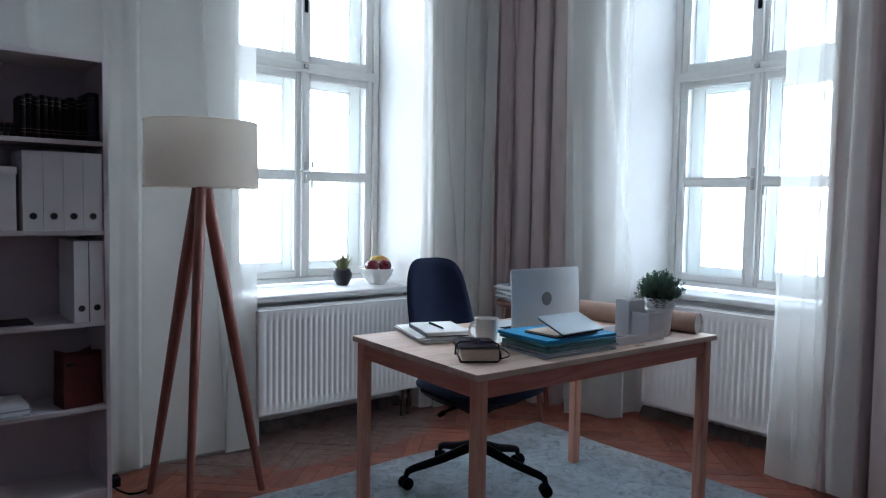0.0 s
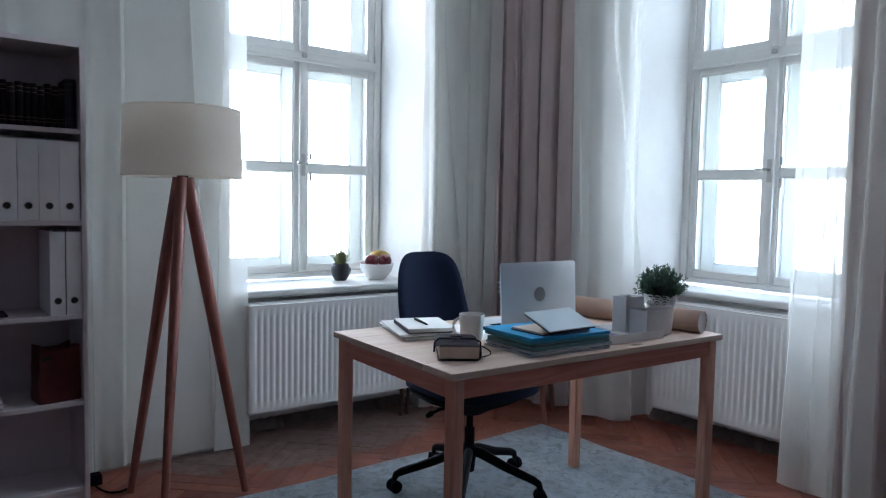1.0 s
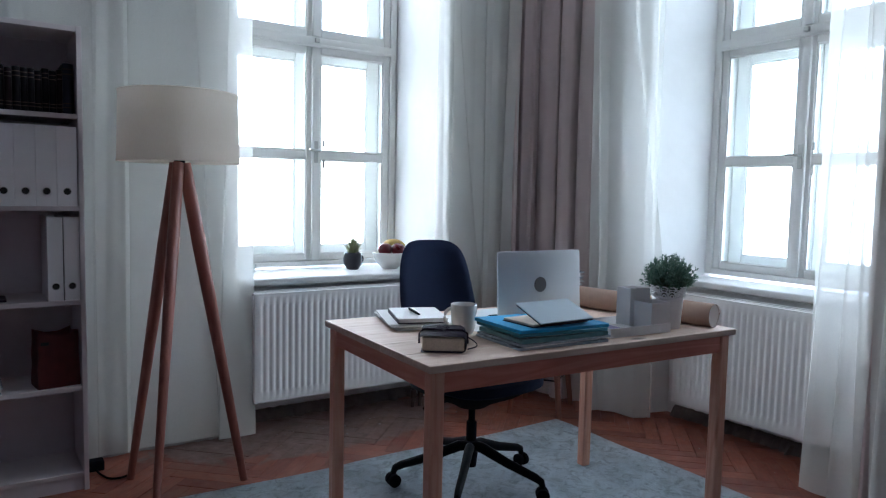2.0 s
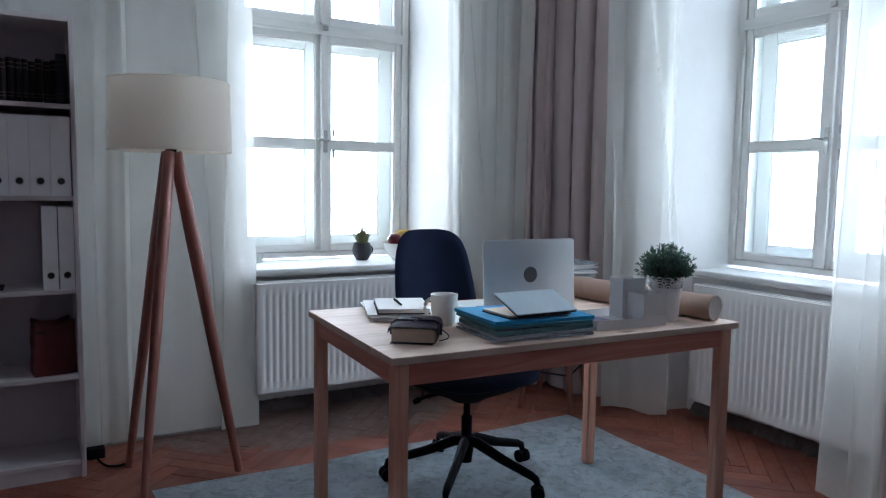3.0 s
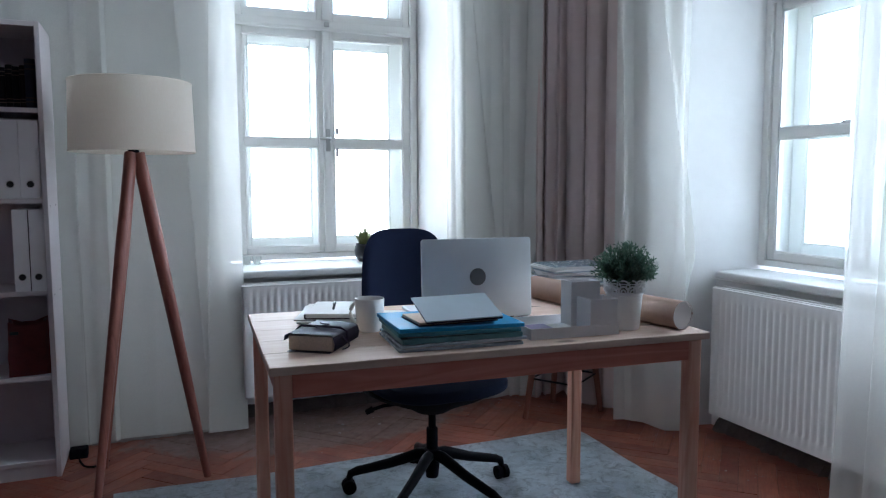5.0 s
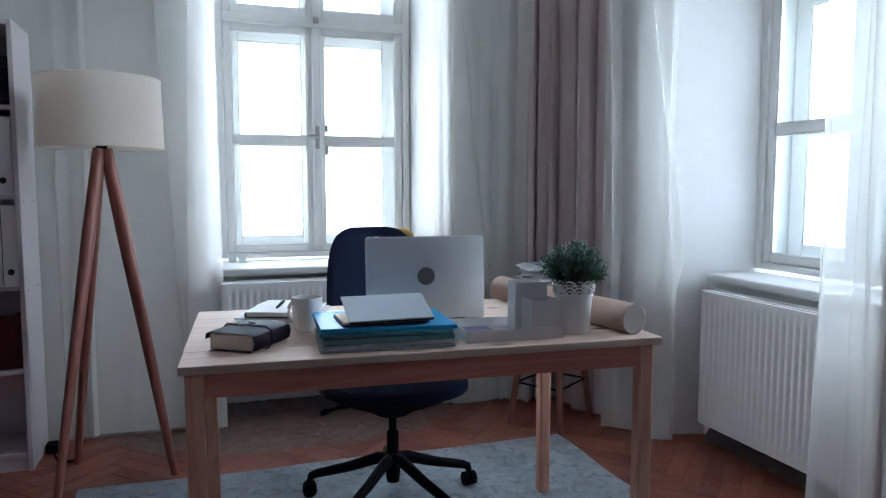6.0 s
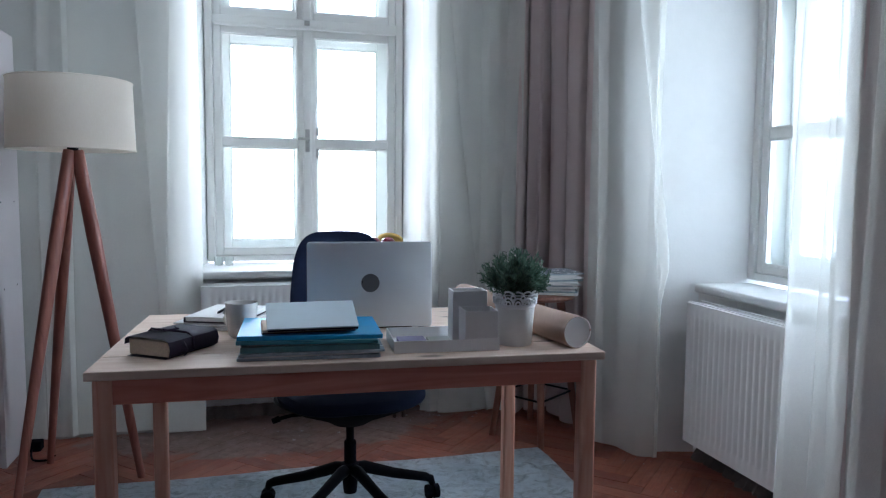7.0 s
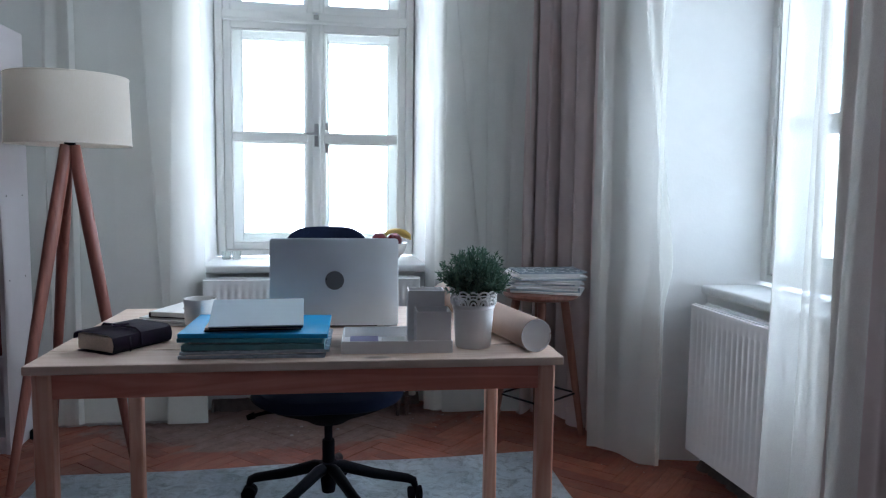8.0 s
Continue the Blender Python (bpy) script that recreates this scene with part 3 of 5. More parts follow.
curtain("sheer_curtain", [(0.60, 4.066), (1.17, 4.064), (1.31, 4.05), (1.89, 4.045)], [(0.60, 4.066), (1.17, 4.066), (1.29, 4.045), (1.905, 4.025)], 0.02, 3.05, 9, 0.021, 3, SHEER,
        "sheer white voile curtain hanging against the wall", group="sheer curtains",
        turns=[(0.665, 0.655, 0.036), (0.842, 0.868, 0.024), (0.93, 0.915, 0.020)], nu=480)
curtain("sheer_curtain", [(2.935, 4.06), (3.15, 4.03), (3.43, 3.96)], [(2.93, 4.05), (3.15, 4.02), (3.42, 3.96)], 0.015, 3.05, 3.6, 0.012, 8, SHEER,
        "sheer white voile curtain beside the corner drape", group="sheer curtains",
        turns=[(0.20, 0.20, 0.020), (0.40, 0.57, 0.024), (0.65, 0.655, 0.012), (0.86, 0.84, 0.014)], nu=320)
curtain("drape", [(3.40, 4.03), (3.52, 3.95), (3.64, 3.82), (3.70, 3.62)], [(3.40, 4.03), (3.52, 3.96), (3.65, 3.83), (3.71, 3.62)], 0.015, 3.05, 4, 0.034, 5, TAUPE,
        "heavy taupe drape gathered in the room corner", pleat=0.11, group="taupe drapes")
curtain("sheer_curtain", [(3.60, 3.58), (3.67, 3.40), (3.755, 3.215)], [(3.56, 3.47), (3.655, 3.34), (3.745, 3.20)], 0.02, 3.05, 2.8, 0.010, 12, SHEER,
        "sheer white voile curtain, loose edge turned forward", group="sheer curtains",
        turns=[(0.13, 0.18, 0.014), (0.70, 0.985, 0.022), (0.93, 0.955, 0.010)], nu=320)
curtain("sheer_curtain", [(3.515, 2.245), (3.55, 2.13), (3.555, 2.03), (3.545, 1.93)], [(3.56, 2.275), (3.575, 2.15), (3.57, 2.03), (3.55, 1.90)], 0.02, 3.05, 6, 0.012, 15, SHEER,
        "sheer white voile curtain drawn over the radiator end", group="sheer curtains",
        turns=[(0.12, 0.06, 0.010), (0.34, 0.30, 0.016), (0.46, 0.50, 0.014), (0.63, 0.66, 0.016), (0.86, 0.82, 0.014)], nu=320)
curtain("drape", [(3.62, 2.09), (3.615, 2.00), (3.60, 1.90), (3.60, 1.80), (3.64, 1.70), (3.72, 1.60)], [(3.63, 2.09), (3.63, 1.99), (3.61, 1.89), (3.61, 1.79), (3.65, 1.69), (3.73, 1.59)], 0.015, 3.05, 5, 0.026, 21, TAUPE,
        "heavy taupe drape behind the sheer curtain", pleat=0.11, group="taupe drapes")


# ---- the rug ----
def rug():
    bm = bmesh.new()
    nx, ny = 60, 80
    x0, x1, y0, y1 = 1.355, 3.325, 0.62, 3.455
    rows = []
    for j in range(ny + 1):
        rows.append([bm.verts.new((x0 + (x1 - x0) * i / nx + 0.006 * math.sin(j * 0.35), y0 + (y1 - y0) * j / ny + 0.008 * math.sin(i * 0.22 + 1) - 0.02 * (i / nx - 0.5),
                                   0.010 + 0.0012 * noise.noise((i * 0.3, j * 0.3, 0)))) for i in range(nx + 1)])
    for r, s in zip(rows, rows[1:]):
        for i in range(nx):
            bm.faces.new((r[i], r[i + 1], s[i + 1], s[i]))
    bmesh.ops.solidify(bm, geom=bm.faces[:], thickness=0.008)
    return solid("rug", bm, RUG, "low-pile grey-blue rug with a faded worn pattern", "rug")


rug()


# ---- the desk ----
def desk():
    d = thing("desk", pose(2.398, 2.6165, 0, 0, 0, -2.9), "plain untreated pine desk standing on the rug", "desk")
    L, W, H = 1.222, 0.733, 0.73
    n = 5
    for i in range(n):
        y0 = -W / 2 + W * i / n
        # top boards carry the window-lit tone of the pine in their colour
        part("board", bx(-L / 2, L / 2, y0 + 0.0004, y0 + W / n - 0.0004, H - 0.021, H, 0.0035 if i in (0, n - 1) else 0.0012), PINE_X_LIT, d)
    for sx in (-1, 1):
        for sy in (-1, 1):
            x, y = sx * (L / 2 - (0.034 if sx < 0 else 0.037)), sy * (W / 2 - 0.034)
            part("leg", bx(x - 0.0208, x + 0.0208, y - 0.0208, y + 0.0208, 0.0125, H - 0.0215, 0.007, 3), PINE_Z_HALF_LIT, d)
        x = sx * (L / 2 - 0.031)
        part("side_rail", bx(x - 0.011, x + 0.011, -W / 2 + 0.0545, W / 2 - 0.0545, H - 0.081, H - 0.0215, 0.002), PINE_Y_SHADED, d)
    for sy in (-1, 1):
        y = sy * (W / 2 - 0.031)
        # same pine as the top, with the rails' shade in its colour
        part("long_rail", bx(-L / 2 + 0.0545, L / 2 - 0.0545, y - 0.011, y + 0.011, H - 0.081, H - 0.0215, 0.002), PINE_X_SHADED, d)
    return d


desk()


# ---- the office chair ----
def office_chair():
    c = thing("office_chair", pose(2.444, 3.008, 0.012, 0, 0, 0), "dark navy upholstered swivel chair on five castors", "office chair")
    hub = bmesh.new()
    lathe(hub, [(0.0, 0.075), (0.022, 0.075), (0.024, 0.09), (0.030, 0.15), (0.030, 0.178), (0.024, 0.182), (0.0, 0.182)], 24)
    part("hub", hub, BLACK, c)
    col = bmesh.new()
    lathe(col, [(0.0, 0.18), (0.021, 0.18), (0.021, 0.255), (0.019, 0.258), (0.0135, 0.26), (0.0135, 0.345), (0.0, 0.345)], 24)
    part("gas_column", col, BLACK, c)
    for k in range(5):
        a = radians(-63 + 72 * k)
        m = Matrix.Rotation(a, 4, "Z")
        leg = bmesh.new()
        tube(leg, [m @ Vector(p) for p in ((0.01, 0, 0.160), (0.05, 0, 0.158), (0.16, 0, 0.118), (0.28, 0, 0.085), (0.303, 0, 0.074), (0.310, 0, 0.055))],
             [0.018, 0.019, 0.0165, 0.0145, 0.013, 0.010], 12, 1.15)
        lg = part("base_leg", leg, BLACK_METAL, c)
        cas = bmesh.new()
        wheel_m = m @ Matrix.Translation((0.310, 0, 0.026)) @ Matrix.Rotation(0.5 + k, 4, "Z")
        for o in (-0.014, 0.014):
            tube(cas, [wheel_m @ Vector((0, o - 0.009, 0)), wheel_m @ Vector((0, o + 0.009, 0))], [0.0255, 0.0255], 18)
        part("castor", cas, BLACK, lg)
        fork = bmesh.new()
        tube(fork, [wheel_m @ Vector((0, 0, 0)), wheel_m @ Vector((0.0, 0, 0.035))], [0.006, 0.007], 8)
        part("stem", fork, BLACK, lg)
    pan = bmesh.new()
    lathe(pan, [(0.0, 0.322), (0.055, 0.322), (0.085, 0.342), (0.19, 0.388), (0.238, 0.418), (0.232, 0.424), (0.0, 0.424)], 28)
    for v in pan.verts:
        v.co.x *= 1.08
    part("seat_shell", pan, BLACK, c)
    # padded seat
    seat = bmesh.new()
    n = 26
    rings = []
    for t, z in ((0.0, 0.4245), (0.93, 0.4245), (1.0, 0.436), (1.0, 0.450), (0.95, 0.466), (0.8, 0.472), (0.0, 0.469)):
        ringv = []
        for k in range(n * 2):
            a = k * math.tau / (n * 2)
            ca, sa = math.cos(a), math.sin(a)
            r = (abs(ca) ** 3.2 + abs(sa) ** 3.2) ** (-1 / 3.2)
            x, y = 0.245 * r * ca * t, 0.235 * r * sa * t
            ringv.append(seat.verts.new((x, y - 0.01, z - (0.02 if y < -0.15 else 0) * max(0, (-y - 0.15) / 0.1) * 0.7)))
        rings.append(ringv)
    for r, s in zip(rings, rings[1:]):
        for k in range(n * 2):
            seat.faces.new((r[k], r[(k + 1) % (n * 2)], s[(k + 1) % (n * 2)], s[k]))
    bmesh.ops.remove_doubles(seat, verts=seat.verts[:], dist=1e-4)
    part("seat", seat, NAVY, c, "navy fabric seat cushion")
    # curved backrest, padded, wider below the shoulders
    back = bmesh.new()
    nu, nv = 22, 22
    for side in (0, 1):
        grid = []
        for j in range(nv + 1):
            v = j / nv * 2 - 1
            row = []
            for i in range(nu + 1):
                u = i / nu * 2 - 1
                # square mapped to a rounded outline
                e = 4.2
                mx = max(abs(u), abs(v), 1e-6)
                k = mx / ((abs(u) ** e + abs(v) ** e) ** (1 / e)) if mx > 1e-5 else 1
                uu, vv = u * k, v * k
                width = 0.190 - 0.026 * (vv + 1) / 2 + (0.010 if vv < 0.1 else 0.010 * (1 - (vv - 0.1) / 0.9))
                x = uu * width
                z = 0.715 + vv * 0.247
                rim = max(0, 1 - max(abs(u), abs(v)) ** 6)
                y = 0.285 + 0.055 * (vv + 1) / 2 - 0.055 * uu * uu * 1.0 + 0.02 * math.sin(vv * 2.2)
                y += (-0.024 if side == 0 else 0.012) * rim ** 0.5
                row.append(back.verts.new((x, y, z)))
            grid.append(row)
        for r, s in zip(grid, grid[1:]):
            for i in range(nu):
                back.faces.new((r[i], r[i + 1], s[i + 1], s[i]))
    bmesh.ops.remove_doubles(back, verts=back.verts[:], dist=2e-4)
    part("backrest", back, NAVY, c, "navy fabric backrest with rounded shoulders")
    spine = bmesh.new()
    tube(spine, [(0, 0.10, 0.385), (0, 0.25, 0.39), (0, 0.315, 0.43), (0, 0.325, 0.55), (0, 0.335, 0.68)], [0.03, 0.03, 0.03, 0.026, 0.02], 12, 0.6)
    part("back_support", spine, BLACK, c)
    lev = bmesh.new()
    tube(lev, [(-0.05, -0.03, 0.372), (-0.20, -0.05, 0.376), (-0.245, -0.055, 0.368)], [0.006, 0.006, 0.006], 10)
    tube(lev, [(-0.238, -0.055, 0.370), (-0.262, -0.056, 0.362)], [0.011, 0.009], 10)
    part("height_lever", lev, BLACK, c)
    return c


office_chair()


# ---- the floor lamp ----
def floor_lamp():
    l = thing("floor_lamp", pose(1.469, 3.608, 0), "tripod floor lamp with wooden legs and white drum shade", "floor lamp")
    feet = [(0.224, -0.075, 0.0), (-0.161, 0.167, 0.0), (-0.160, -0.272, 0.0)]
    for f in feet:
        d = Vector((f[0], f[1], 0)).normalized()
        leg = bmesh.new()
        top = d * 0.016 + Vector((0, 0, 1.270))
        pts = [Vector(f), Vector(f).lerp(top, 0.3), Vector(f).lerp(top, 0.75), top]
        tube(leg, pts, [0.0125, 0.0165, 0.0225, 0.0205], 16, 1.2)
        part("leg", leg, LAMP_WOOD, l, "reddish-brown round wooden leg")
    cap = bmesh.new()
    lathe(cap, [(0.0, 1.262), (0.020, 1.262), (0.020, 1.288), (0.012, 1.292), (0.012, 1.36), (0.017, 1.362), (0.017, 1.41), (0.0, 1.41)], 20)
    part("socket", cap, BLACK_METAL, l)
    sh = bmesh.new()
    seg, r0, r1, z0, z1 = 64, 0.222, 0.215, 1.275, 1.531
    lathe(sh, [(r0 - 0.0015, z0), (r0, z0), (r1, z1), (r1 - 0.0015, z1), (r0 - 0.0015, z0)], seg)
    shade = part("shade", sh, SHADE, l, "off-white linen drum shade")
    for z, r in ((z0, r0), (z1, r1)):
        rim = bmesh.new()
        tube(rim, [Vector((r * math.cos(k * math.tau / 64), r * math.sin(k * math.tau / 64), z)) for k in range(65)], [0.003] * 65, 6, 1, False)
        part("rim", rim, SHADE, shade)
    spider = bmesh.new()
    for k in range(3):
        a = k * math.tau / 3 + 0.3
        tube(spider, [(0.012 * math.cos(a), 0.012 * math.sin(a), 1.345), (0.1 * math.cos(a), 0.1 * math.sin(a), 1.34), (0.2205 * math.cos(a), 0.2205 * math.sin(a), 1.290)], [0.002] * 3, 6)
    part("shade_ring", spider, CHROME, l)
    bulb = bmesh.new()
    lathe(bulb, [(0.0, 1.408), (0.014, 1.41), (0.018, 1.43), (0.03, 1.46), (0.028, 1.485), (0.015, 1.505), (0.0, 1.508)], 18)
    part("bulb", bulb, PORCELAIN, l)
    return l


floor_lamp()


def cable(name, pts, r, label, category="cable"):
    cu = bpy.data.curves.new(name, "CURVE")
    cu.dimensions = "3D"
    sp = cu.splines.new("BEZIER")
    sp.bezier_points.add(len(pts) - 1)
    for b, p in zip(sp.bezier_points, pts):
        b.co = p
        b.handle_left_type = b.handle_right_type = "AUTO"
    cu.bevel_depth = r
    cu.bevel_resolution = 3
    cu.resolution_u = 8
    cu.materials.append(BLACK)
    tmp = bpy.data.objects.new(name, cu)
    scene.collection.objects.link(tmp)
    me = bpy.data.meshes.new_from_object(tmp.evaluated_get(bpy.context.evaluated_depsgraph_get()))
    bpy.data.objects.remove(tmp)
    me.polygons.foreach_set("use_smooth", [True] * len(me.polygons))
    return tagged(new(name, me), label, category)


cable("power_cable", [(1.20, 3.93, 0.012), (1.215, 3.86, 0.006), (1.25, 3.80, 0.006), (1.30, 3.80, 0.008), (1.325, 3.775, 0.03)], 0.0042, "black lamp cable lying on the floor")
ps = bx(1.165, 1.235, 3.92, 3.975, 0.001, 0.043, 0.006, 3)
solid("power_socket", ps, BLACK, "small black extension socket on the floor", "power socket")


# ---- the bookcase ----
SX0, SX1, SY0, SY1, SH = 0.352, 1.156, 3.752, 4.035, 1.762
BOARDS = (1.432, 1.090, 0.735, 0.401)


def bookcase():
    b = thing("bookcase", pose(0, 0, 0), "tall white open bookcase with four shelves against the wall", "bookcase")
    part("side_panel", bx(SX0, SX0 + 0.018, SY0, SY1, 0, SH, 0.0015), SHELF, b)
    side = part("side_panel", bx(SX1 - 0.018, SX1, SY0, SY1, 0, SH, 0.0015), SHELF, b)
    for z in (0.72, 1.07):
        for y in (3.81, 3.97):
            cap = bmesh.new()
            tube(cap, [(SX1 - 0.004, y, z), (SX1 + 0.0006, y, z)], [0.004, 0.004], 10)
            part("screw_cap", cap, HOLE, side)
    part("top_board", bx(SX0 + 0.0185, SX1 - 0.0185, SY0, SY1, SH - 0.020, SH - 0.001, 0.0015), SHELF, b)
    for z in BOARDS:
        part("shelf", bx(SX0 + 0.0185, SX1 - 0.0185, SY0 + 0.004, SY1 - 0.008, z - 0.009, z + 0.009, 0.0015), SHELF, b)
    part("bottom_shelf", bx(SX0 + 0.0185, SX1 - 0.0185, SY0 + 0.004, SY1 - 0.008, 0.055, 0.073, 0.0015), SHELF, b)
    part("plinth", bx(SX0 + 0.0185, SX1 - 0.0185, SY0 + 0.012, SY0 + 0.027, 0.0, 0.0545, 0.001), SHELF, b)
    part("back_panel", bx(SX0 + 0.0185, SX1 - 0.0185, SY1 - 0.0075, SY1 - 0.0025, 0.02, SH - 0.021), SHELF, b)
    return b


bookcase()


# ---- on the bookcase shelves ----
def spine_book(w, h, d, base, label):
    """Old bound volume standing upright; local -y is the spine."""
    mat = BOOK_MATS[base]
    b = thing("book", pose(0, 0, 0), label, "book", "old books in the bookcase")
    bm = bmesh.new()
    n = 7
    prof = [(-w / 2, d)] + [(-w / 2 + w * k / (n - 1), -0.006 * math.sin(math.pi * k / (n - 1))) for k in range(n)] + [(w / 2, d)]
    lo = [bm.verts.new((x, y, 0)) for x, y in prof]
    hi = [bm.verts.new((x, y, h)) for x, y in prof]
    for i in range(len(prof) - 1):
        bm.faces.new((lo[i], lo[i + 1], hi[i + 1], hi[i]))
    bmesh.ops.solidify(bm, geom=bm.faces[:], thickness=0.0025)
    part("cover", bm, mat, b)
    part("page_block", bx(-w / 2 + 0.0032, w / 2 - 0.0032, 0.003, d - 0.005, 0.003, h - 0.004), PAGES, b, "yellowed page block")
    for z in (0.12, 0.2, 0.78, 0.88):
        bm = bmesh.new()
        pts = [(-w / 2 + w * k / (n - 1), -0.0068 * math.sin(math.pi * k / (n - 1)) - 0.0006) for k in range(n)]
        a = [bm.verts.new((x, y, h * z)) for x, y in pts]
        c = [bm.verts.new((x, y, h * z + 0.0035)) for x, y in pts]
        for i in range(n - 1):
            bm.faces.new((a[i], a[i + 1], c[i + 1], c[i]))
        part("gilt_band", bm, GILT, b, "faded gilt line")
    return b


GILT = plain("gilt", (0.12, 0.085, 0.07), 0.4, 0.5, 0.4, 120, 0.1)
BOOK_MATS = [plain("book_brown", (0.022, 0.009, 0.012), 0.5, 0, 0.4, 60, 0.3, 0.2),
             plain("book_black", (0.010, 0.008, 0.012), 0.5, 0, 0.4, 60, 0.3, 0.2),
             plain("book_blue", (0.016, 0.018, 0.045), 0.35, 0, 0.3, 60, 0.2)]
rnd = random.Random(4)
x = 0.864
while x < 1.085:
    w = rnd.uniform(0.021, 0.027)
    b = spine_book(w - 0.0012, rnd.uniform(0.150, 0.163), 0.13, 0 if rnd.random() < 0.5 else 1, "old dark leather-bound book with faded gilt bands")
    b.matrix_basis = pose(x + w / 2, 3.80 + rnd.uniform(-0.004, 0.004), BOARDS[0] + 0.0095, 0, 0, rnd.uniform(-1.0, 1.0))
    x += w
b = spine_book(0.036, 0.186, 0.15, 2, "taller dark navy bound book at the row's end")
b.matrix_basis = pose(1.113, 3.79, BOARDS[0] + 0.0095)
for k in range(3):
    b = spine_book(0.0165, 0.20, 0.14, (1, 2, 0)[k], "dark book lying flat in a short pile")
    b.matrix_basis = pose(0.652 + 0.004 * k, 3.80, BOARDS[0] + 0.0185 + 0.0168 * k, 0, 90, 0) 


def magazine_file(w, h, d, label, name="magazine_file", group="white magazine files"):
    f = thing(name, pose(0, 0, 0), label, "file box", group)
    bm = bmesh.new()
    t = 0.0022
    box(bm, -w / 2, w / 2, 0, t, 0, h)
    box(bm, -w / 2, -w / 2 + t, t, d, 0, h)
    box(bm, w / 2 - t, w / 2, t, d, 0, h)
    box(bm, -w / 2 + t, w / 2 - t, d - t, d, 0, h)
    box(bm, -w / 2 + t, w / 2 - t, t, d - t, 0, t)
    part("body", bm, WHITE_CARD, f)
    hole = bmesh.new()
    tube(hole, [(0, -0.0008, 0.054), (0, 0.0005, 0.054)], [0.0125, 0.0125], 20)
    part("finger_hole", hole, HOLE, f, "round dark finger hole")
    rim = bmesh.new()
    tube(rim, [Vector((0.0128 * math.cos(k * math.tau / 24), -0.001, 0.054 + 0.0128 * math.sin(k * math.tau / 24))) for k in range(25)], [0.0012] * 25, 6, 1, False)
    part("hole_ring", rim, CHROME, f)
    return f


mf = magazine_file(0.0665, 0.294, 0.24, "white cardboard magazine file with a finger hole")
mf.matrix_basis = pose(1.1005, 3.758, BOARDS[1] + 0.0095)
for x in (1.033, 0.9655, 0.898):
    copy_thing(mf, pose(x, 3.758 + rnd.uniform(-0.001, 0.002), BOARDS[1] + 0.0095, 0, 0, rnd.uniform(-0.4, 0.4)))
sb = thing("storage_box", pose(0.745, 3.762, BOARDS[1] + 0.0095), "low white cardboard storage box", "storage box")
part("body", bx(-0.10, 0.10, 0, 0.22, 0, 0.205, 0.002), WHITE_CARD, sb)
part("lid", bx(-0.103, 0.103, -0.003, 0.223, 0.2055, 0.232, 0.002), WHITE_CARD, sb)

for x, rz in ((1.0565, 0.3), (1.1115, -0.2)):
    f = magazine_file(0.051, 0.313, 0.25, "white lever-arch binder with a black-edged spine", "binder", "white binders")
    f.matrix_basis = pose(x, 3.760, BOARDS[2] + 0.0095, 0, 0, rz)
    part("dark_edge", bx(0.0262, 0.0278, 0.001, 0.24, 0.0, 0.311), HOLE, f, "black inner edge")
solid("tablet_case", bx(0.70, 0.90, 3.80, 3.93, BOARDS[2] + 0.0095, BOARDS[2] + 0.018, 0.003), LEATHER, "flat dark case lying on the shelf", "case")


def paper_bag():
    """Crumpled brown carrier with an open top and cut-out grip."""
    b = thing("bag", pose(1.056, 3.835, BOARDS[3] + 0.0095, 0, 0, 8), "small reddish-brown leather bag standing open on the shelf", "bag")
    w, d, h = 0.073, 0.055, 0.205
    bm = bmesh.new()
    rows = []
    nz = 8
    for j in range(nz + 1):
        v = j / nz
        row = []
        for cx, cy in ((-1, -1), (-0.35, -1.05), (0.35, -1.05), (1, -1), (1.02 - 0.25 * v, 0), (1, 1), (0.35, 1.05), (-0.35, 1.05), (-1, 1), (-1.02 + 0.25 * v, 0)):
            k = 1 - 0.06 * v
            dent = 0.004 * noise.noise((cx * 3, cy * 3, v * 4))
            lip = 0.012 * math.cos(cx * 2.5) if j == nz else 0
            row.append(bm.verts.new((cx * w * k + dent, cy * d * k + dent - 0.0, v * h - lip)))
        rows.append(row)
    n = len(rows[0])
    for r, s in zip(rows, rows[1:]):
        for i in range(n):
            bm.faces.new((r[i], r[(i + 1) % n], s[(i + 1) % n], s[i]))
    bm.faces.new(rows[0][::-1])
    bmesh.ops.solidify(bm, geom=bm.faces[:], thickness=0.002)
    part("body", bm, BAG, b)
    grip = bmesh.new()
    box(grip, -0.062, -0.034, -0.0585, -0.0545, 0.165, 0.177)
    bevel(grip, 0.002, 2)
    part("grip_hole", grip, HOLE, b)
    return b


BAG = plain("bag_leather", (0.19, 0.032, 0.034), 0.55, 0, 0.35, 25, 0.4, 0.5, 120)
paper_bag()


def paper_stack(name, m, w, d, n, step, spread, seed, mats, label, category):
    s = thing(name, m, label, category)
    r = random.Random(seed)
    z = 0
    for k in range(n):
        h = step * r.uniform(0.7, 1.3)
        bm = bmesh.new()
        mm = Matrix.Translation((r.uniform(-spread, spread), r.uniform(-spread, spread), 0)) @ Matrix.Rotation(radians(r.uniform(-1, 1) * spread * 300), 4, "Z")
        box(bm, -w / 2, w / 2, -d / 2, d / 2, z, z + h - 0.0004, mm)
        part("sheet", bm, mats[k % len(mats)], s, "", False)
        z += h
    return s, z


paper_stack("paper_pile", pose(0.80, 3.85, BOARDS[3] + 0.0095), 0.15, 0.20, 7, 0.006, 0.004, 3, [PAPER, FOIL, PAPER], "short pile of white papers on the shelf", "papers")


# ---- on the desk ----
TOP = 0.7302


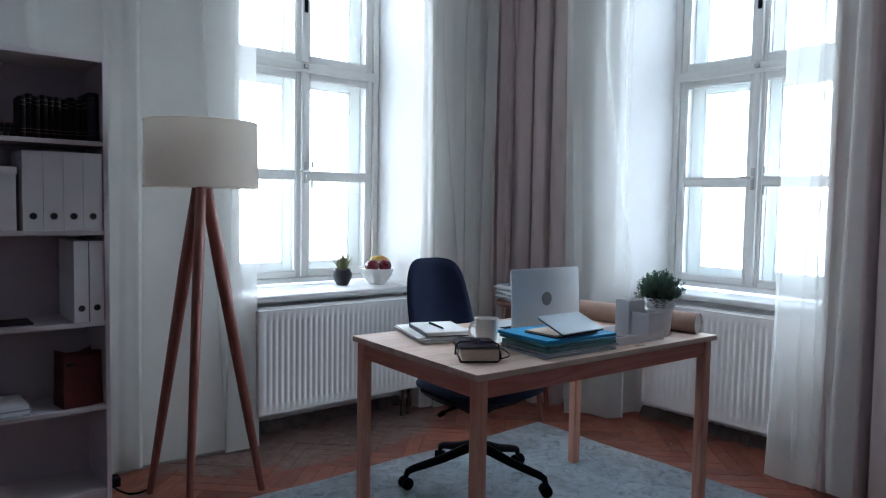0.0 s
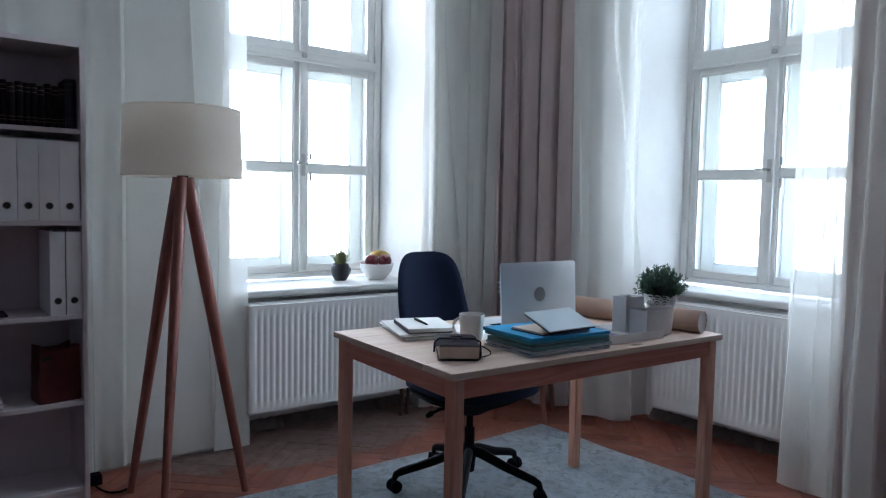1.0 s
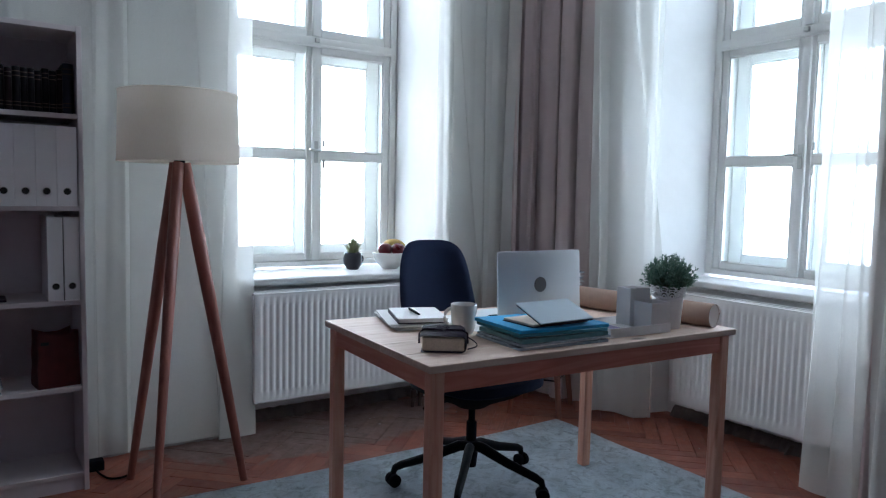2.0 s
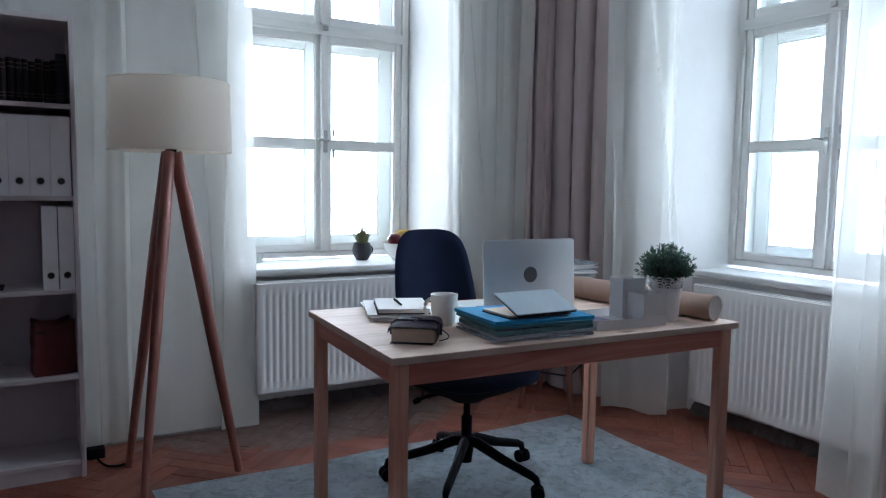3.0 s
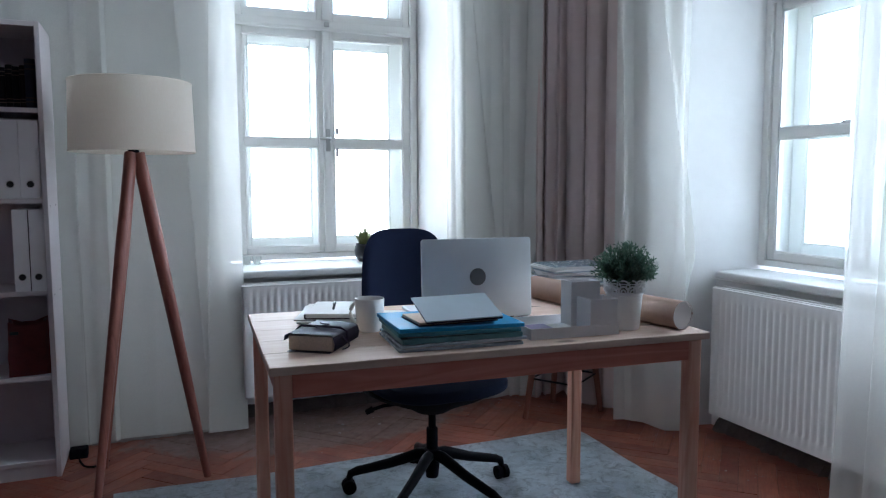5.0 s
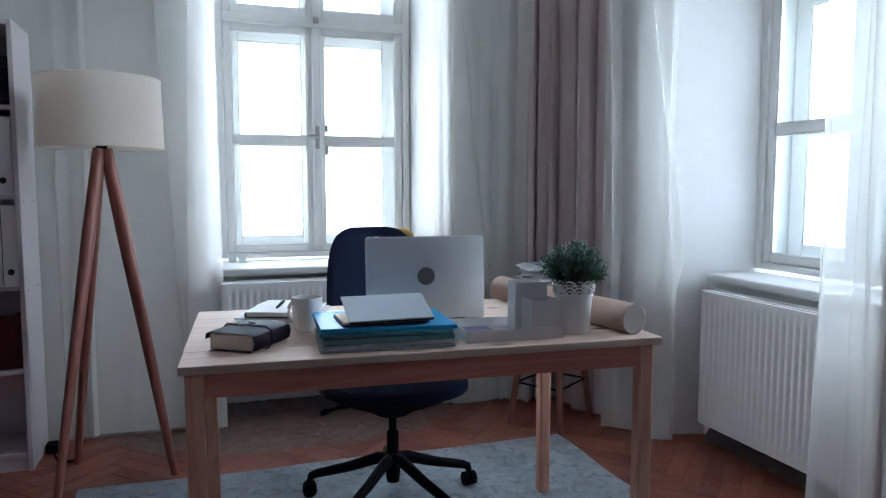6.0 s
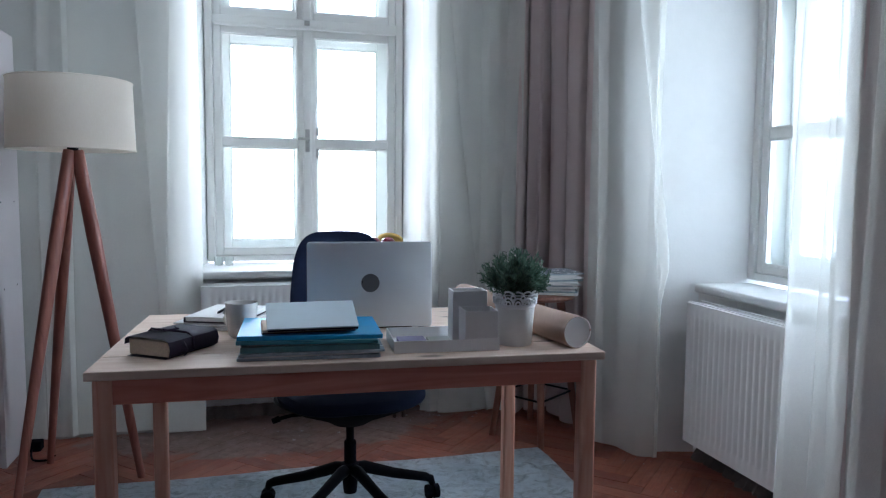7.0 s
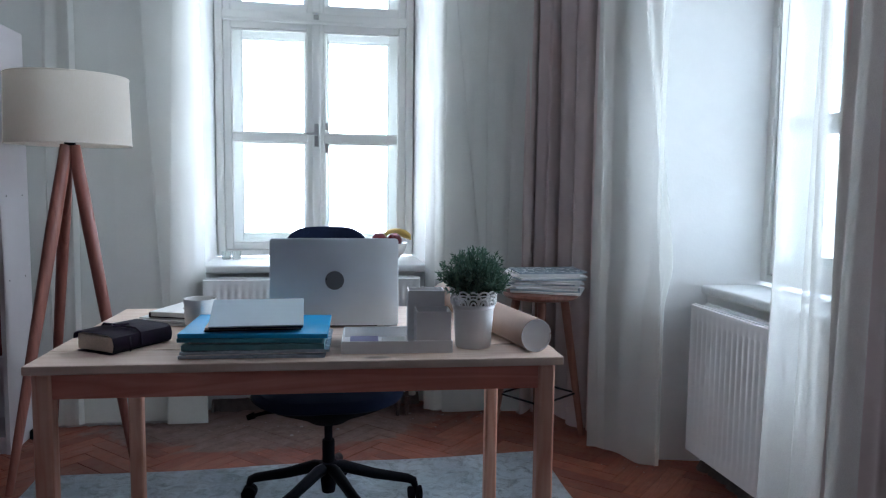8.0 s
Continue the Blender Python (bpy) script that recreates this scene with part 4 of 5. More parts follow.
def laptop():
    l = thing("laptop", pose(2.456, 2.634, TOP, 0, 0, -3.7), "open silver laptop, lid towards the room", "laptop")
    part("base", bx(-0.179, 0.179, 0.004, 0.250, 0.002, 0.0145, 0.004, 3), ALU, l)
    part("keyboard", bx(-0.14, 0.14, 0.03, 0.125, 0.0142, 0.0152, 0.001), BLACK, l)
    lid = bmesh.new()
    box(lid, -0.180, 0.180, -0.003, 0.003, 0.006, 0.253)
    ed = [e for e in lid.edges if abs((e.verts[0].co - e.verts[1].co).normalized().y) > 0.9]
    bmesh.ops.bevel(lid, geom=ed, offset=0.009, segments=5, affect="EDGES", profile=0.5)
    bevel(lid, 0.0012, 2)
    tilt = Matrix.Rotation(radians(-3.5), 4, "X")
    lid.transform(tilt)
    p = part("lid", lid, ALU, l, "silver aluminium lid")
    disc = bmesh.new()
    tube(disc, [(0.0, -0.0036, 0.134), (0.0, -0.0030, 0.134)], [0.0265, 0.0265], 40)
    disc.transform(tilt)
    part("emblem", disc, ALU_DARK, p, "plain grey round emblem")
    hinge = bmesh.new()
    tube(hinge, [(-0.12, 0.004, 0.008), (0.12, 0.004, 0.008)], [0.0055, 0.0055], 12)
    part("hinge", hinge, BLACK, l)
    scr = bx(-0.170, 0.170, 0.0031, 0.0036, 0.02, 0.245)
    scr.transform(tilt)
    part("screen", scr, BLACK, p, "dark glass screen")
    for x in (-0.15, 0.15):
        for y in (0.02, 0.23):
            part("foot", bx(x - 0.008, x + 0.008, y - 0.008, y + 0.008, 0.0, 0.0021), BLACK, l)
    return l


laptop()


def mug():
    m = thing("mug", pose(2.098, 2.597, TOP), "plain white porcelain mug standing on the desk", "mug")
    bm = bmesh.new()
    lathe(bm, [(0.0, 0.002), (0.024, 0.0), (0.028, 0.001), (0.034, 0.010), (0.0375, 0.025), (0.0405, 0.060), (0.0425, 0.0945), (0.0418, 0.0958), (0.0405, 0.0945),
               (0.0385, 0.060), (0.0355, 0.025), (0.031, 0.010), (0.0, 0.008)], 40)
    part("body", bm, PORCELAIN, m)
    h = bmesh.new()
    a = radians(138)
    pts = []
    for k in range(13):
        s = math.pi * (k / 12) - math.pi / 2
        rr = 0.037 + 0.024 * math.cos(s)
        pts.append((rr * math.cos(a), rr * math.sin(a), 0.051 + 0.029 * math.sin(s)))
    tube(h, pts, [0.0045] * 13, 10, 1.3)
    part("handle", h, PORCELAIN, m)
    tea = bmesh.new()
    tube(tea, [(0, 0, 0.070), (0, 0, 0.071)], [0.0388, 0.0388], 32)
    part("drink", tea, plain("tea", (0.10, 0.045, 0.02), 0.1), m, "dark tea surface")
    return m


mug()


def leather_journal():
    j = thing("journal", pose(1.937, 2.470, TOP, 0, 0, 235.0), "thick journal in dark leather wrap with a cord", "book")
    L, W, H = 0.178, 0.130, 0.046
    part("page_block", bx(-L / 2 + 0.004, L / 2 - 0.004, -W / 2 + 0.006, W / 2 - 0.005, 0.004, H - 0.004, 0.003), PAGES, j, "cream uncut page block")
    cov = bmesh.new()
    prof = [(-W / 2 + 0.002, 0.0), (W / 2 - 0.012, 0.0), (W / 2 - 0.002, 0.006), (W / 2 + 0.002, H * 0.5), (W / 2 - 0.003, H - 0.006), (W / 2 - 0.014, H), (-W / 2 + 0.01, H + 0.002), (-W / 2 - 0.002, H - 0.004), (-W / 2 - 0.004, H - 0.018)]
    lo = [cov.verts.new((-L / 2, y, z)) for y, z in prof]
    mid = [cov.verts.new((0, y + 0.001, z + 0.001)) for y, z in prof]
    hi = [cov.verts.new((L / 2, y, z)) for y, z in prof]
    for a, b in ((lo, mid), (mid, hi)):
        for i in range(len(prof) - 1):
            cov.faces.new((a[i], a[i + 1], b[i + 1], b[i]))
    bmesh.ops.solidify(cov, geom=cov.faces[:], thickness=-0.0026)
    part("cover", cov, LEATHER, j, "dark brown leather wrap cover")
    strap = bmesh.new()
    pts = [(0.012, -W / 2 - 0.0065, 0.010), (0.012, -W / 2 - 0.0055, H - 0.006), (0.012, -W / 2 + 0.008, H + 0.0062), (0.012, 0.0, H + 0.0062), (0.012, W / 2 - 0.012, H + 0.0052), (0.012, W / 2 + 0.004, H - 0.004), (0.012, W / 2 + 0.0055, 0.012)]
    tube(strap, pts, [0.0020] * 7, 8, 1.5)
    part("strap", strap, LEATHER, j)
    cord = bmesh.new()
    pts = [(-0.03, -0.02, H + 0.006), (0.0, 0.015, H + 0.010), (0.03, -0.005, H + 0.007), (0.012, -0.03, H + 0.008)]
    tube(cord, pts, [0.0022] * 4, 8)
    part("cord", cord, LEATHER, j)
    loop = bmesh.new()
    tube(loop, [(0.045 + 0.02 * math.sin(math.pi * k / 10), W / 2 + 0.005 + 0.026 * math.sin(math.pi * k / 10), 0.003 + 0.034 * k / 10) for k in range(11)], [0.0018] * 11, 6)
    part("cord_loop", loop, LEATHER, j)
    return j


leather_journal()


def folder_stack():
    f = thing("folder_stack", pose(2.268, 2.414, TOP, 0, 0, -3.5), "stack of blue and green plastic folders full of papers", "folders")
    r = random.Random(9)
    rows = [(FOIL, 0.007, "clear plastic sleeve", 0.335, 0.236), (PAPER, 0.004, "wad of white paper", 0.315, 0.226), (FOIL, 0.006, "clear plastic sleeve", 0.34, 0.238), (SEA, 0.012, "sea-green translucent sleeve", 0.325, 0.232),
            (PAPER, 0.003, "wad of white paper", 0.30, 0.222), (TEAL, 0.009, "dark teal folder", 0.33, 0.236), (BLUE, 0.010, "bright blue folder", 0.34, 0.244)]
    z = 0.0
    for mat, h, lab, w, d in rows:
        h *= 1.15
        bm = bmesh.new()
        mm = Matrix.Translation((r.uniform(-0.006, 0.006), r.uniform(-0.005, 0.005), 0)) @ Matrix.Rotation(radians(r.uniform(-1.6, 1.6)), 4, "Z")
        box(bm, -w / 2, w / 2, -d / 2, d / 2, z, z + h - 0.0006, mm)
        for v in bm.verts:
            v.co.z += 0.0022 * math.sin(v.co.x * 9 + z * 70) * (z > 0.004)
        bevel(bm, 0.0012, 1)
        part("paper_block" if mat is PAPER else "folder", bm, mat, f, lab)
        z += h
    return z


FZ = folder_stack()


def tilted_notebook():
    n = thing("notebook", pose(2.268, 2.303, TOP + FZ + 0.0015, 0, 0, 0.5), "open notebook with a pale cover, lying on the folders", "notebook")
    part("page_block", bx(-0.118, 0.10, 0.018, 0.155, 0.003, 0.010, 0.002), PAGES, n, "cream notebook pages")
    part("back_cover", bx(-0.120, 0.102, 0.016, 0.158, 0.0, 0.0028, 0.001), LEATHER, n, "dark back cover")
    cover = bx(-0.108, 0.108, 0.0, 0.124, 0.0, 0.004, 0.0015)
    cover.transform(Matrix.Translation((0, -0.002, 0.012)) @ Matrix.Rotation(radians(21), 4, "X"))
    part("front_cover", cover, PALE, n, "pale grey-blue raised cover")
    edge = bx(-0.106, 0.106, -0.001, 0.120, -0.004, -0.0006, 0.001)
    edge.transform(Matrix.Translation((0, -0.002, 0.012)) @ Matrix.Rotation(radians(21), 4, "X"))
    part("cover_lining", edge, LEATHER, n, "dark cover lining")
    return n


tilted_notebook()


def desk_tray():
    t = thing("desk_organiser", pose(2.604, 2.393, TOP, 0, 0, -4.0), "white desk tray with two upright card compartments", "desk organiser")
    bm = bmesh.new()
    w, d, h, k = 0.268, 0.182, 0.030, 0.003
    box(bm, -w / 2, w / 2, -d / 2, d / 2, 0, k)
    ring_bars = ((-w / 2, w / 2, -d / 2, -d / 2 + k), (-w / 2, w / 2, d / 2 - k, d / 2), (-w / 2, -w / 2 + k, -d / 2 + k, d / 2 - k), (w / 2 - k, w / 2, -d / 2 + k, d / 2 - k))
    for a, b, c, e in ring_bars:
        box(bm, a, b, c, e, k, h)
    part("tray", bm, WHITE_CARD, t)

    def pocket(x0, x1, y0, y1, z):
        bm = bmesh.new()
        box(bm, x0, x1, y0, y0 + k, k + 0.0005, z)
        box(bm, x0, x1, y1 - k, y1, k + 0.0005, z)
        box(bm, x0, x0 + k, y0 + k, y1 - k, k + 0.0005, z)
        box(bm, x1 - k, x1, y0 + k, y1 - k, k + 0.0005, z)
        part("pocket", bm, WHITE_CARD, t)

    pocket(0.046, w / 2 - 0.0035, -d / 2 + 0.0035, -0.008, 0.100)
    pocket(0.030, w / 2 - 0.012, -0.006, 0.058, 0.140)
    part("cards", bx(0.056, 0.112, -0.070, -0.020, 0.0035, 0.088), PAPER, t, "upright white cards")
    part("note_pad", bx(-0.115, -0.045, -0.075, 0.02, 0.0035, 0.020, 0.001), plain("lilac_paper", (0.38, 0.36, 0.58), 0.7), t, "pale lilac note pad")
    part("note_pad", bx(-0.035, 0.022, -0.075, 0.03, 0.0035, 0.016, 0.001), PAPER, t, "white note pad")
    return t


desk_tray()


def potted_plant():
    p = thing("potted_plant", pose(2.797, 2.362, TOP), "small bushy green plant in a white lace-rimmed pot", "potted plant")
    pot = bmesh.new()
    lathe(pot, [(0.0, 0.0), (0.043, 0.0), (0.0445, 0.002), (0.0515, 0.098), (0.0535, 0.100), (0.0535, 0.106), (0.0522, 0.108), (0.0510, 0.106), (0.0430, 0.004), (0.0, 0.004)], 48)
    body = part("pot", pot, POT, p, "white enamelled metal pot")
    # pierced rim: rows of arcs, rings and small scallops
    r0 = 0.0555
    n = 14
    for k in range(n):
        a0 = k * math.tau / n
        lace = bmesh.new()

        def at(da, z):
            return Vector((r0 * (1 + 0.05 * (z - 0.106) / 0.04) * math.cos(a0 + da), r0 * (1 + 0.05 * (z - 0.106) / 0.04) * math.sin(a0 + da), z))

        half = math.pi / n
        tube(lace, [at(half * math.cos(s), 0.109 + 0.019 * math.sin(s)) for s in [i * math.pi / 10 for i in range(11)]], [0.0026] * 11, 5)
        tube(lace, [at(half * 0.5 * math.cos(s), 0.109 + 0.010 * math.sin(s)) for s in [i * math.pi / 8 for i in range(9)]], [0.0024] * 9, 5)
        tube(lace, [at(half + half * 0.42 * math.cos(s), 0.1285 + 0.0052 * math.sin(s)) for s in [i * math.tau / 10 for i in range(11)]], [0.0022] * 11, 5)
        tube(lace, [at(half * 0.95 * math.cos(s), 0.136 + 0.0085 * math.sin(s)) for s in [i * math.pi / 8 for i in range(9)]], [0.0026] * 9, 5)
        part("lace_arch", lace, POT, body)
    for z, rr in ((0.109, 0.0556), (0.135, 0.0575)):
        band = bmesh.new()
        tube(band, [Vector((rr * math.cos(i * math.tau / 48), rr * math.sin(i * math.tau / 48), z)) for i in range(49)], [0.0017] * 49, 6, 1, False)
        part("rim_band", band, POT, body)
    soil = bmesh.new()
    lathe(soil, [(0.0, 0.108), (0.03, 0.106), (0.0505, 0.100)], 24)
    part("soil", soil, plain("soil", (0.03, 0.02, 0.014), 0.95, 0, 0.4, 80, 0.8), p)
    rr = random.Random(11)
    stems = bmesh.new()
    leaves = bmesh.new()
    for s in range(230):
        a = rr.uniform(0, math.tau)
        el = math.acos(rr.uniform(-0.5, 1.0))
        reach = rr.uniform(0.055, 0.092) * (1.08 if rr.random() < 0.15 else 1)
        tip = Vector((math.sin(el) * math.cos(a) * reach, math.sin(el) * math.sin(a) * reach, 0.182 + math.cos(el) * reach * 0.80))
        root = Vector((0.02 * math.cos(a) * rr.random(), 0.02 * math.sin(a) * rr.random(), 0.110))
        midp = root.lerp(tip, 0.45) + Vector((0, 0, 0.010))
        tube(stems, [root, midp, tip], [0.0011, 0.0009, 0.0005], 4, 1, False)
        dirn = (tip - midp).normalized()
        for q in range(24):
            t = rr.uniform(0.1, 1.0)
            base = midp.lerp(tip, t)
            out = (Vector((rr.gauss(0, 1), rr.gauss(0, 1), rr.gauss(0.25, 1))).normalized() * 0.9 + dirn * 0.8).normalized()
            sd = out.cross(Vector((rr.gauss(0, 1), rr.gauss(0, 1), rr.gauss(0, 1)))).normalized()
            ln, wd = rr.uniform(0.009, 0.016), rr.uniform(0.0014, 0.0026)
            vs = [leaves.verts.new(c) for c in (base, base + out * ln * 0.5 + sd * wd, base + out * ln, base + out * ln * 0.5 - sd * wd)]
            leaves.faces.new(vs)
    part("stalk", stems, LEAF_DARK, p)
    tagged(part("foliage", leaves, LEAF, p, "fine needle-like green leaves", False), kind="stuff")
    return p


def leaf_mat(name, a, b):
    m = Mat(name, 0.55, 0, 0.3)
    geo = m.n("NewGeometry")
    col = m.ramp(geo.outputs["Random Per Island"], (0.0, a), (1.0, b))
    m.colour(col)
    m.b.inputs["Transmission Weight"].default_value = 0.0
    m.b.inputs["Subsurface Weight"].default_value = 0.0
    trl = m.n("BsdfTranslucent")
    m.link(col, trl.inputs["Color"])
    mx = m.n("MixShader", Fac=0.3)
    m.link(m.b.outputs[0], mx.inputs[1])
    m.link(trl.outputs[0], mx.inputs[2])
    m.link(mx.outputs[0], m.t.nodes["Material Output"].inputs["Surface"])
    return m.m


LEAF = leaf_mat("leaf_green", (0.035, 0.085, 0.062), (0.135, 0.215, 0.150))
LEAF_DARK = leaf_mat("stem_green", (0.03, 0.05, 0.03), (0.05, 0.07, 0.04))
POT = plain("white_enamel", (0.86, 0.86, 0.86), 0.35, 0, 0.04, 25, 0.03)
potted_plant()


def paper_tube():
    a, b = Vector((2.936, 2.272, 0.7725)), Vector((2.826, 2.945, 0.7725))
    axis = b - a
    m = Matrix.Translation((a.x, a.y, TOP)) @ Matrix.Rotation(math.atan2(axis.y, axis.x), 4, "Z")
    L, R = axis.length, 0.0415
    t = thing("paper_tube", m, "brown kraft cardboard tube lying on the desk", "cardboard tube")
    bm = bmesh.new()
    seg = 48
    prof = [(0, R - 0.003), (0, R), (L, R), (L, R - 0.003), (0, R - 0.003)]
    rows = [[bm.verts.new((x, r * math.cos(k * math.tau / seg), R + r * math.sin(k * math.tau / seg))) for k in range(seg)] for x, r in prof]
    for r, s in zip(rows, rows[1:]):
        for k in range(seg):
            bm.faces.new((r[k], r[(k + 1) % seg], s[(k + 1) % seg], s[k]))
    part("tube", bm, KRAFT, t)
    for x in (0.003, L - 0.006):
        cap = bmesh.new()
        tube(cap, [(x, 0, R), (x + 0.003, 0, R)], [R - 0.0032, R - 0.0032], 40)
        part("end_cap", cap, WHITE_CARD, t, "white plastic end cap")
    roll = bmesh.new()
    tube(roll, [Vector((0.001, (R - 0.002) * math.cos(k * math.tau / 40), R + (R - 0.002) * math.sin(k * math.tau / 40))) for k in range(41)], [0.0016] * 41, 6, 1, False)
    part("end_rim", roll, WHITE_CARD, t)
    return t


paper_tube()

stack, sz = paper_stack("paper_pile", pose(2.062, 2.838, TOP, 0, 0, -18), 0.212, 0.29, 6, 0.0032, 0.010, 5, [PAPER], "loose pile of white papers on the desk", "papers")
nb = thing("notebook", pose(2.056, 2.808, TOP + sz + 0.0012, 0, 0, -21), "white notebook with a dark cover lying on papers", "notebook")
part("back_cover", bx(-0.084, 0.084, -0.112, 0.112, 0.0, 0.003, 0.001), LEATHER, nb, "dark cover edge")
part("page_block", bx(-0.081, 0.081, -0.109, 0.109, 0.0032, 0.0145, 0.001), PAPER, nb)
part("front_cover", bx(-0.083, 0.083, -0.111, 0.111, 0.0148, 0.0168, 0.0008), PAPER, nb, "blank white cover")
part("spine", bx(-0.0855, -0.0836, -0.112, 0.112, 0.0005, 0.0145, 0.0008), LEATHER, nb, "dark cloth spine")
sheet = bmesh.new()
sheet_rows = [[sheet.verts.new((x * 0.105, y * 0.1485, 0.0004 + z + 0.0018 * (1 + math.sin(3 * x + 2 * y)))) for x in (-1, -0.5, 0, 0.5, 1) for y in (-1, -0.3, 0.4, 1)] for z in (0.0, 0.0006)]
for layer in sheet_rows:
    for i in range(4):
        for k in range(3):
            sheet.faces.new((layer[4 * i + k], layer[4 * i + k + 1], layer[4 * i + k + 5], layer[4 * i + k + 4]))
border = [0, 1, 2, 3, 7, 11, 15, 19, 18, 17, 16, 12, 8, 4]
for a, b in zip(border, border[1:] + border[:1]):
    sheet.faces.new((sheet_rows[0][a], sheet_rows[0][b], sheet_rows[1][b], sheet_rows[1][a]))
solid("paper_sheet", sheet, PAPER, "loose sheet of white paper behind the mug", "paper", m=pose(2.215, 2.735, TOP, 0, 0, -24))
pen = thing("pen", pose(2.045, 2.812, TOP + sz + 0.0228, 0, 0, 75), "black ballpoint pen lying on the notebook", "pen")
bm = bmesh.new()
tube(bm, [(-0.066, 0, 0), (-0.055, 0, 0), (0.02, 0, 0), (0.06, 0, 0)], [0.001, 0.0035, 0.0045, 0.0045], 12)
part("barrel", bm, BLACK, pen)
part("clip", bx(0.015, 0.055, -0.0012, 0.0012, 0.0047, 0.0062, 0.0005), CHROME, pen)


# ---- the stool in the corner ----
def stool():
    s = thing("stool", pose(3.395, 3.650, 0), "low round wooden stool with splayed legs and wire brace", "stool")
    seat = bmesh.new()
    lathe(seat, [(0.0, 0.640), (0.145, 0.640), (0.162, 0.646), (0.168, 0.656), (0.164, 0.667), (0.150, 0.672), (0.0, 0.668)], 48)
    part("seat", seat, STOOL_WOOD, s, "round dished wooden seat")
    feet = [(-0.205, 0.03), (-0.055, -0.2), (0.205, -0.015), (0.055, 0.205)]
    at = []
    for f in feet:
        leg = bmesh.new()
        a, b = Vector((f[0], f[1], 0.0)), Vector((f[0] * 0.52, f[1] * 0.52, 0.645))
        tube(leg, [a, a.lerp(b, 0.5), b], [0.0135, 0.018, 0.0195], 14)
        part("leg", leg, STOOL_WOOD, s)
        at.append(a.lerp(b, 0.31))
    for k in range(4):
        w = bmesh.new()
        tube(w, [at[k], at[(k + 1) % 4]], [0.0048, 0.0048], 8)
        part("brace", w, BLACK_METAL, s, "black wire brace")
    return s


stool()
r5 = random.Random(2)
mags = thing("magazine_pile", pose(3.405, 3.640, 0.6735, 0, 0, 0), "untidy pile of magazines on the stool", "magazines")
z = 0.0
for k in range(14):
    h = r5.uniform(0.003, 0.009)
    bm = bmesh.new()
    mm = Matrix.Translation((r5.uniform(-0.018, 0.018), r5.uniform(-0.015, 0.015), 0)) @ Matrix.Rotation(radians(-14 + r5.uniform(-15, 15)), 4, "Z")
    n = 8
    lo = []
    for i in range(n + 1):
        u = i / n - 0.5
        lift = 0.010 * max(0, u - 0.2) * (k > 9)
        lo.append([bm.verts.new(mm @ Vector((u * 0.30, y, z + dz + lift))) for y, dz in ((-0.108, 0), (0.108, 0), (0.108, h - 0.0006), (-0.108, h - 0.0006))])
    for a, b in zip(lo, lo[1:]):
        for q in range(4):
            bm.faces.new((a[q], a[(q + 1) % 4], b[(q + 1) % 4], b[q]))
    bm.faces.new(lo[0][::-1])
    bm.faces.new(lo[-1])
    part("magazine", bm, (PAPER, FOIL, PAPER, WHITE_CARD)[k % 4], mags)
    z += h


# ---- on the window sill ----
def succulent():
    s = thing("potted_succulent", pose(2.556, 4.300, 0.7464), "spiky green succulent in a small dark pot", "potted plant")
    pot = bmesh.new()
    lathe(pot, [(0.0, 0.0), (0.030, 0.0), (0.034, 0.004), (0.050, 0.030), (0.054, 0.055), (0.050, 0.078), (0.045, 0.088), (0.047, 0.094), (0.043, 0.094), (0.041, 0.086), (0.0, 0.082)], 36)
    part("pot", pot, plain("dark_glaze", (0.022, 0.022, 0.030), 0.3, 0, 0.3, 20, 0.05), s, "dark glazed round pot")
    h = bmesh.new()
    tube(h, [(0.046 + 0.016 * math.cos(t), 0, 0.055 + 0.02 * math.sin(t)) for t in [-1.4 + 0.28 * k for k in range(11)]], [0.0045] * 11, 8)
    part("handle", h, BLACK, s)
    rr = random.Random(6)
    for k in range(72):
        bm = bmesh.new()
        a = rr.uniform(0, math.tau)
        ln = rr.uniform(0.05, 0.118)
        lean = rr.uniform(0.01, 0.078)
        tip = Vector((math.cos(a) * lean, math.sin(a) * lean, 0.086 + ln * (1 - 3 * lean)))
        root = Vector((math.cos(a) * rr.uniform(0, 0.026), math.sin(a) * rr.uniform(0, 0.026), 0.082))
        tube(bm, [root, root.lerp(tip, 0.5) + Vector((0, 0, 0.008)), tip], [0.0038, 0.0036, 0.0004], 6, 0.45)
        part("leaf", bm, LEAF_YELLOW, s)
    return s


LEAF_YELLOW = plain("succulent_green", (0.23, 0.26, 0.095), 0.5, 0, 0.5, 20, 0.1)
succulent()


def fruit_bowl():
    b = thing("fruit_bowl", pose(2.770, 4.262, 0.7464), "white porcelain fruit bowl on the window sill", "bowl")
    bm = bmesh.new()
    lathe(bm, [(0.0, 0.003), (0.042, 0.0), (0.046, 0.003), (0.062, 0.018), (0.086, 0.050), (0.098, 0.090), (0.0965, 0.092), (0.094, 0.090), (0.082, 0.052), (0.058, 0.022), (0.0, 0.016)], 48)
    part("bowl", bm, PORCELAIN, b)


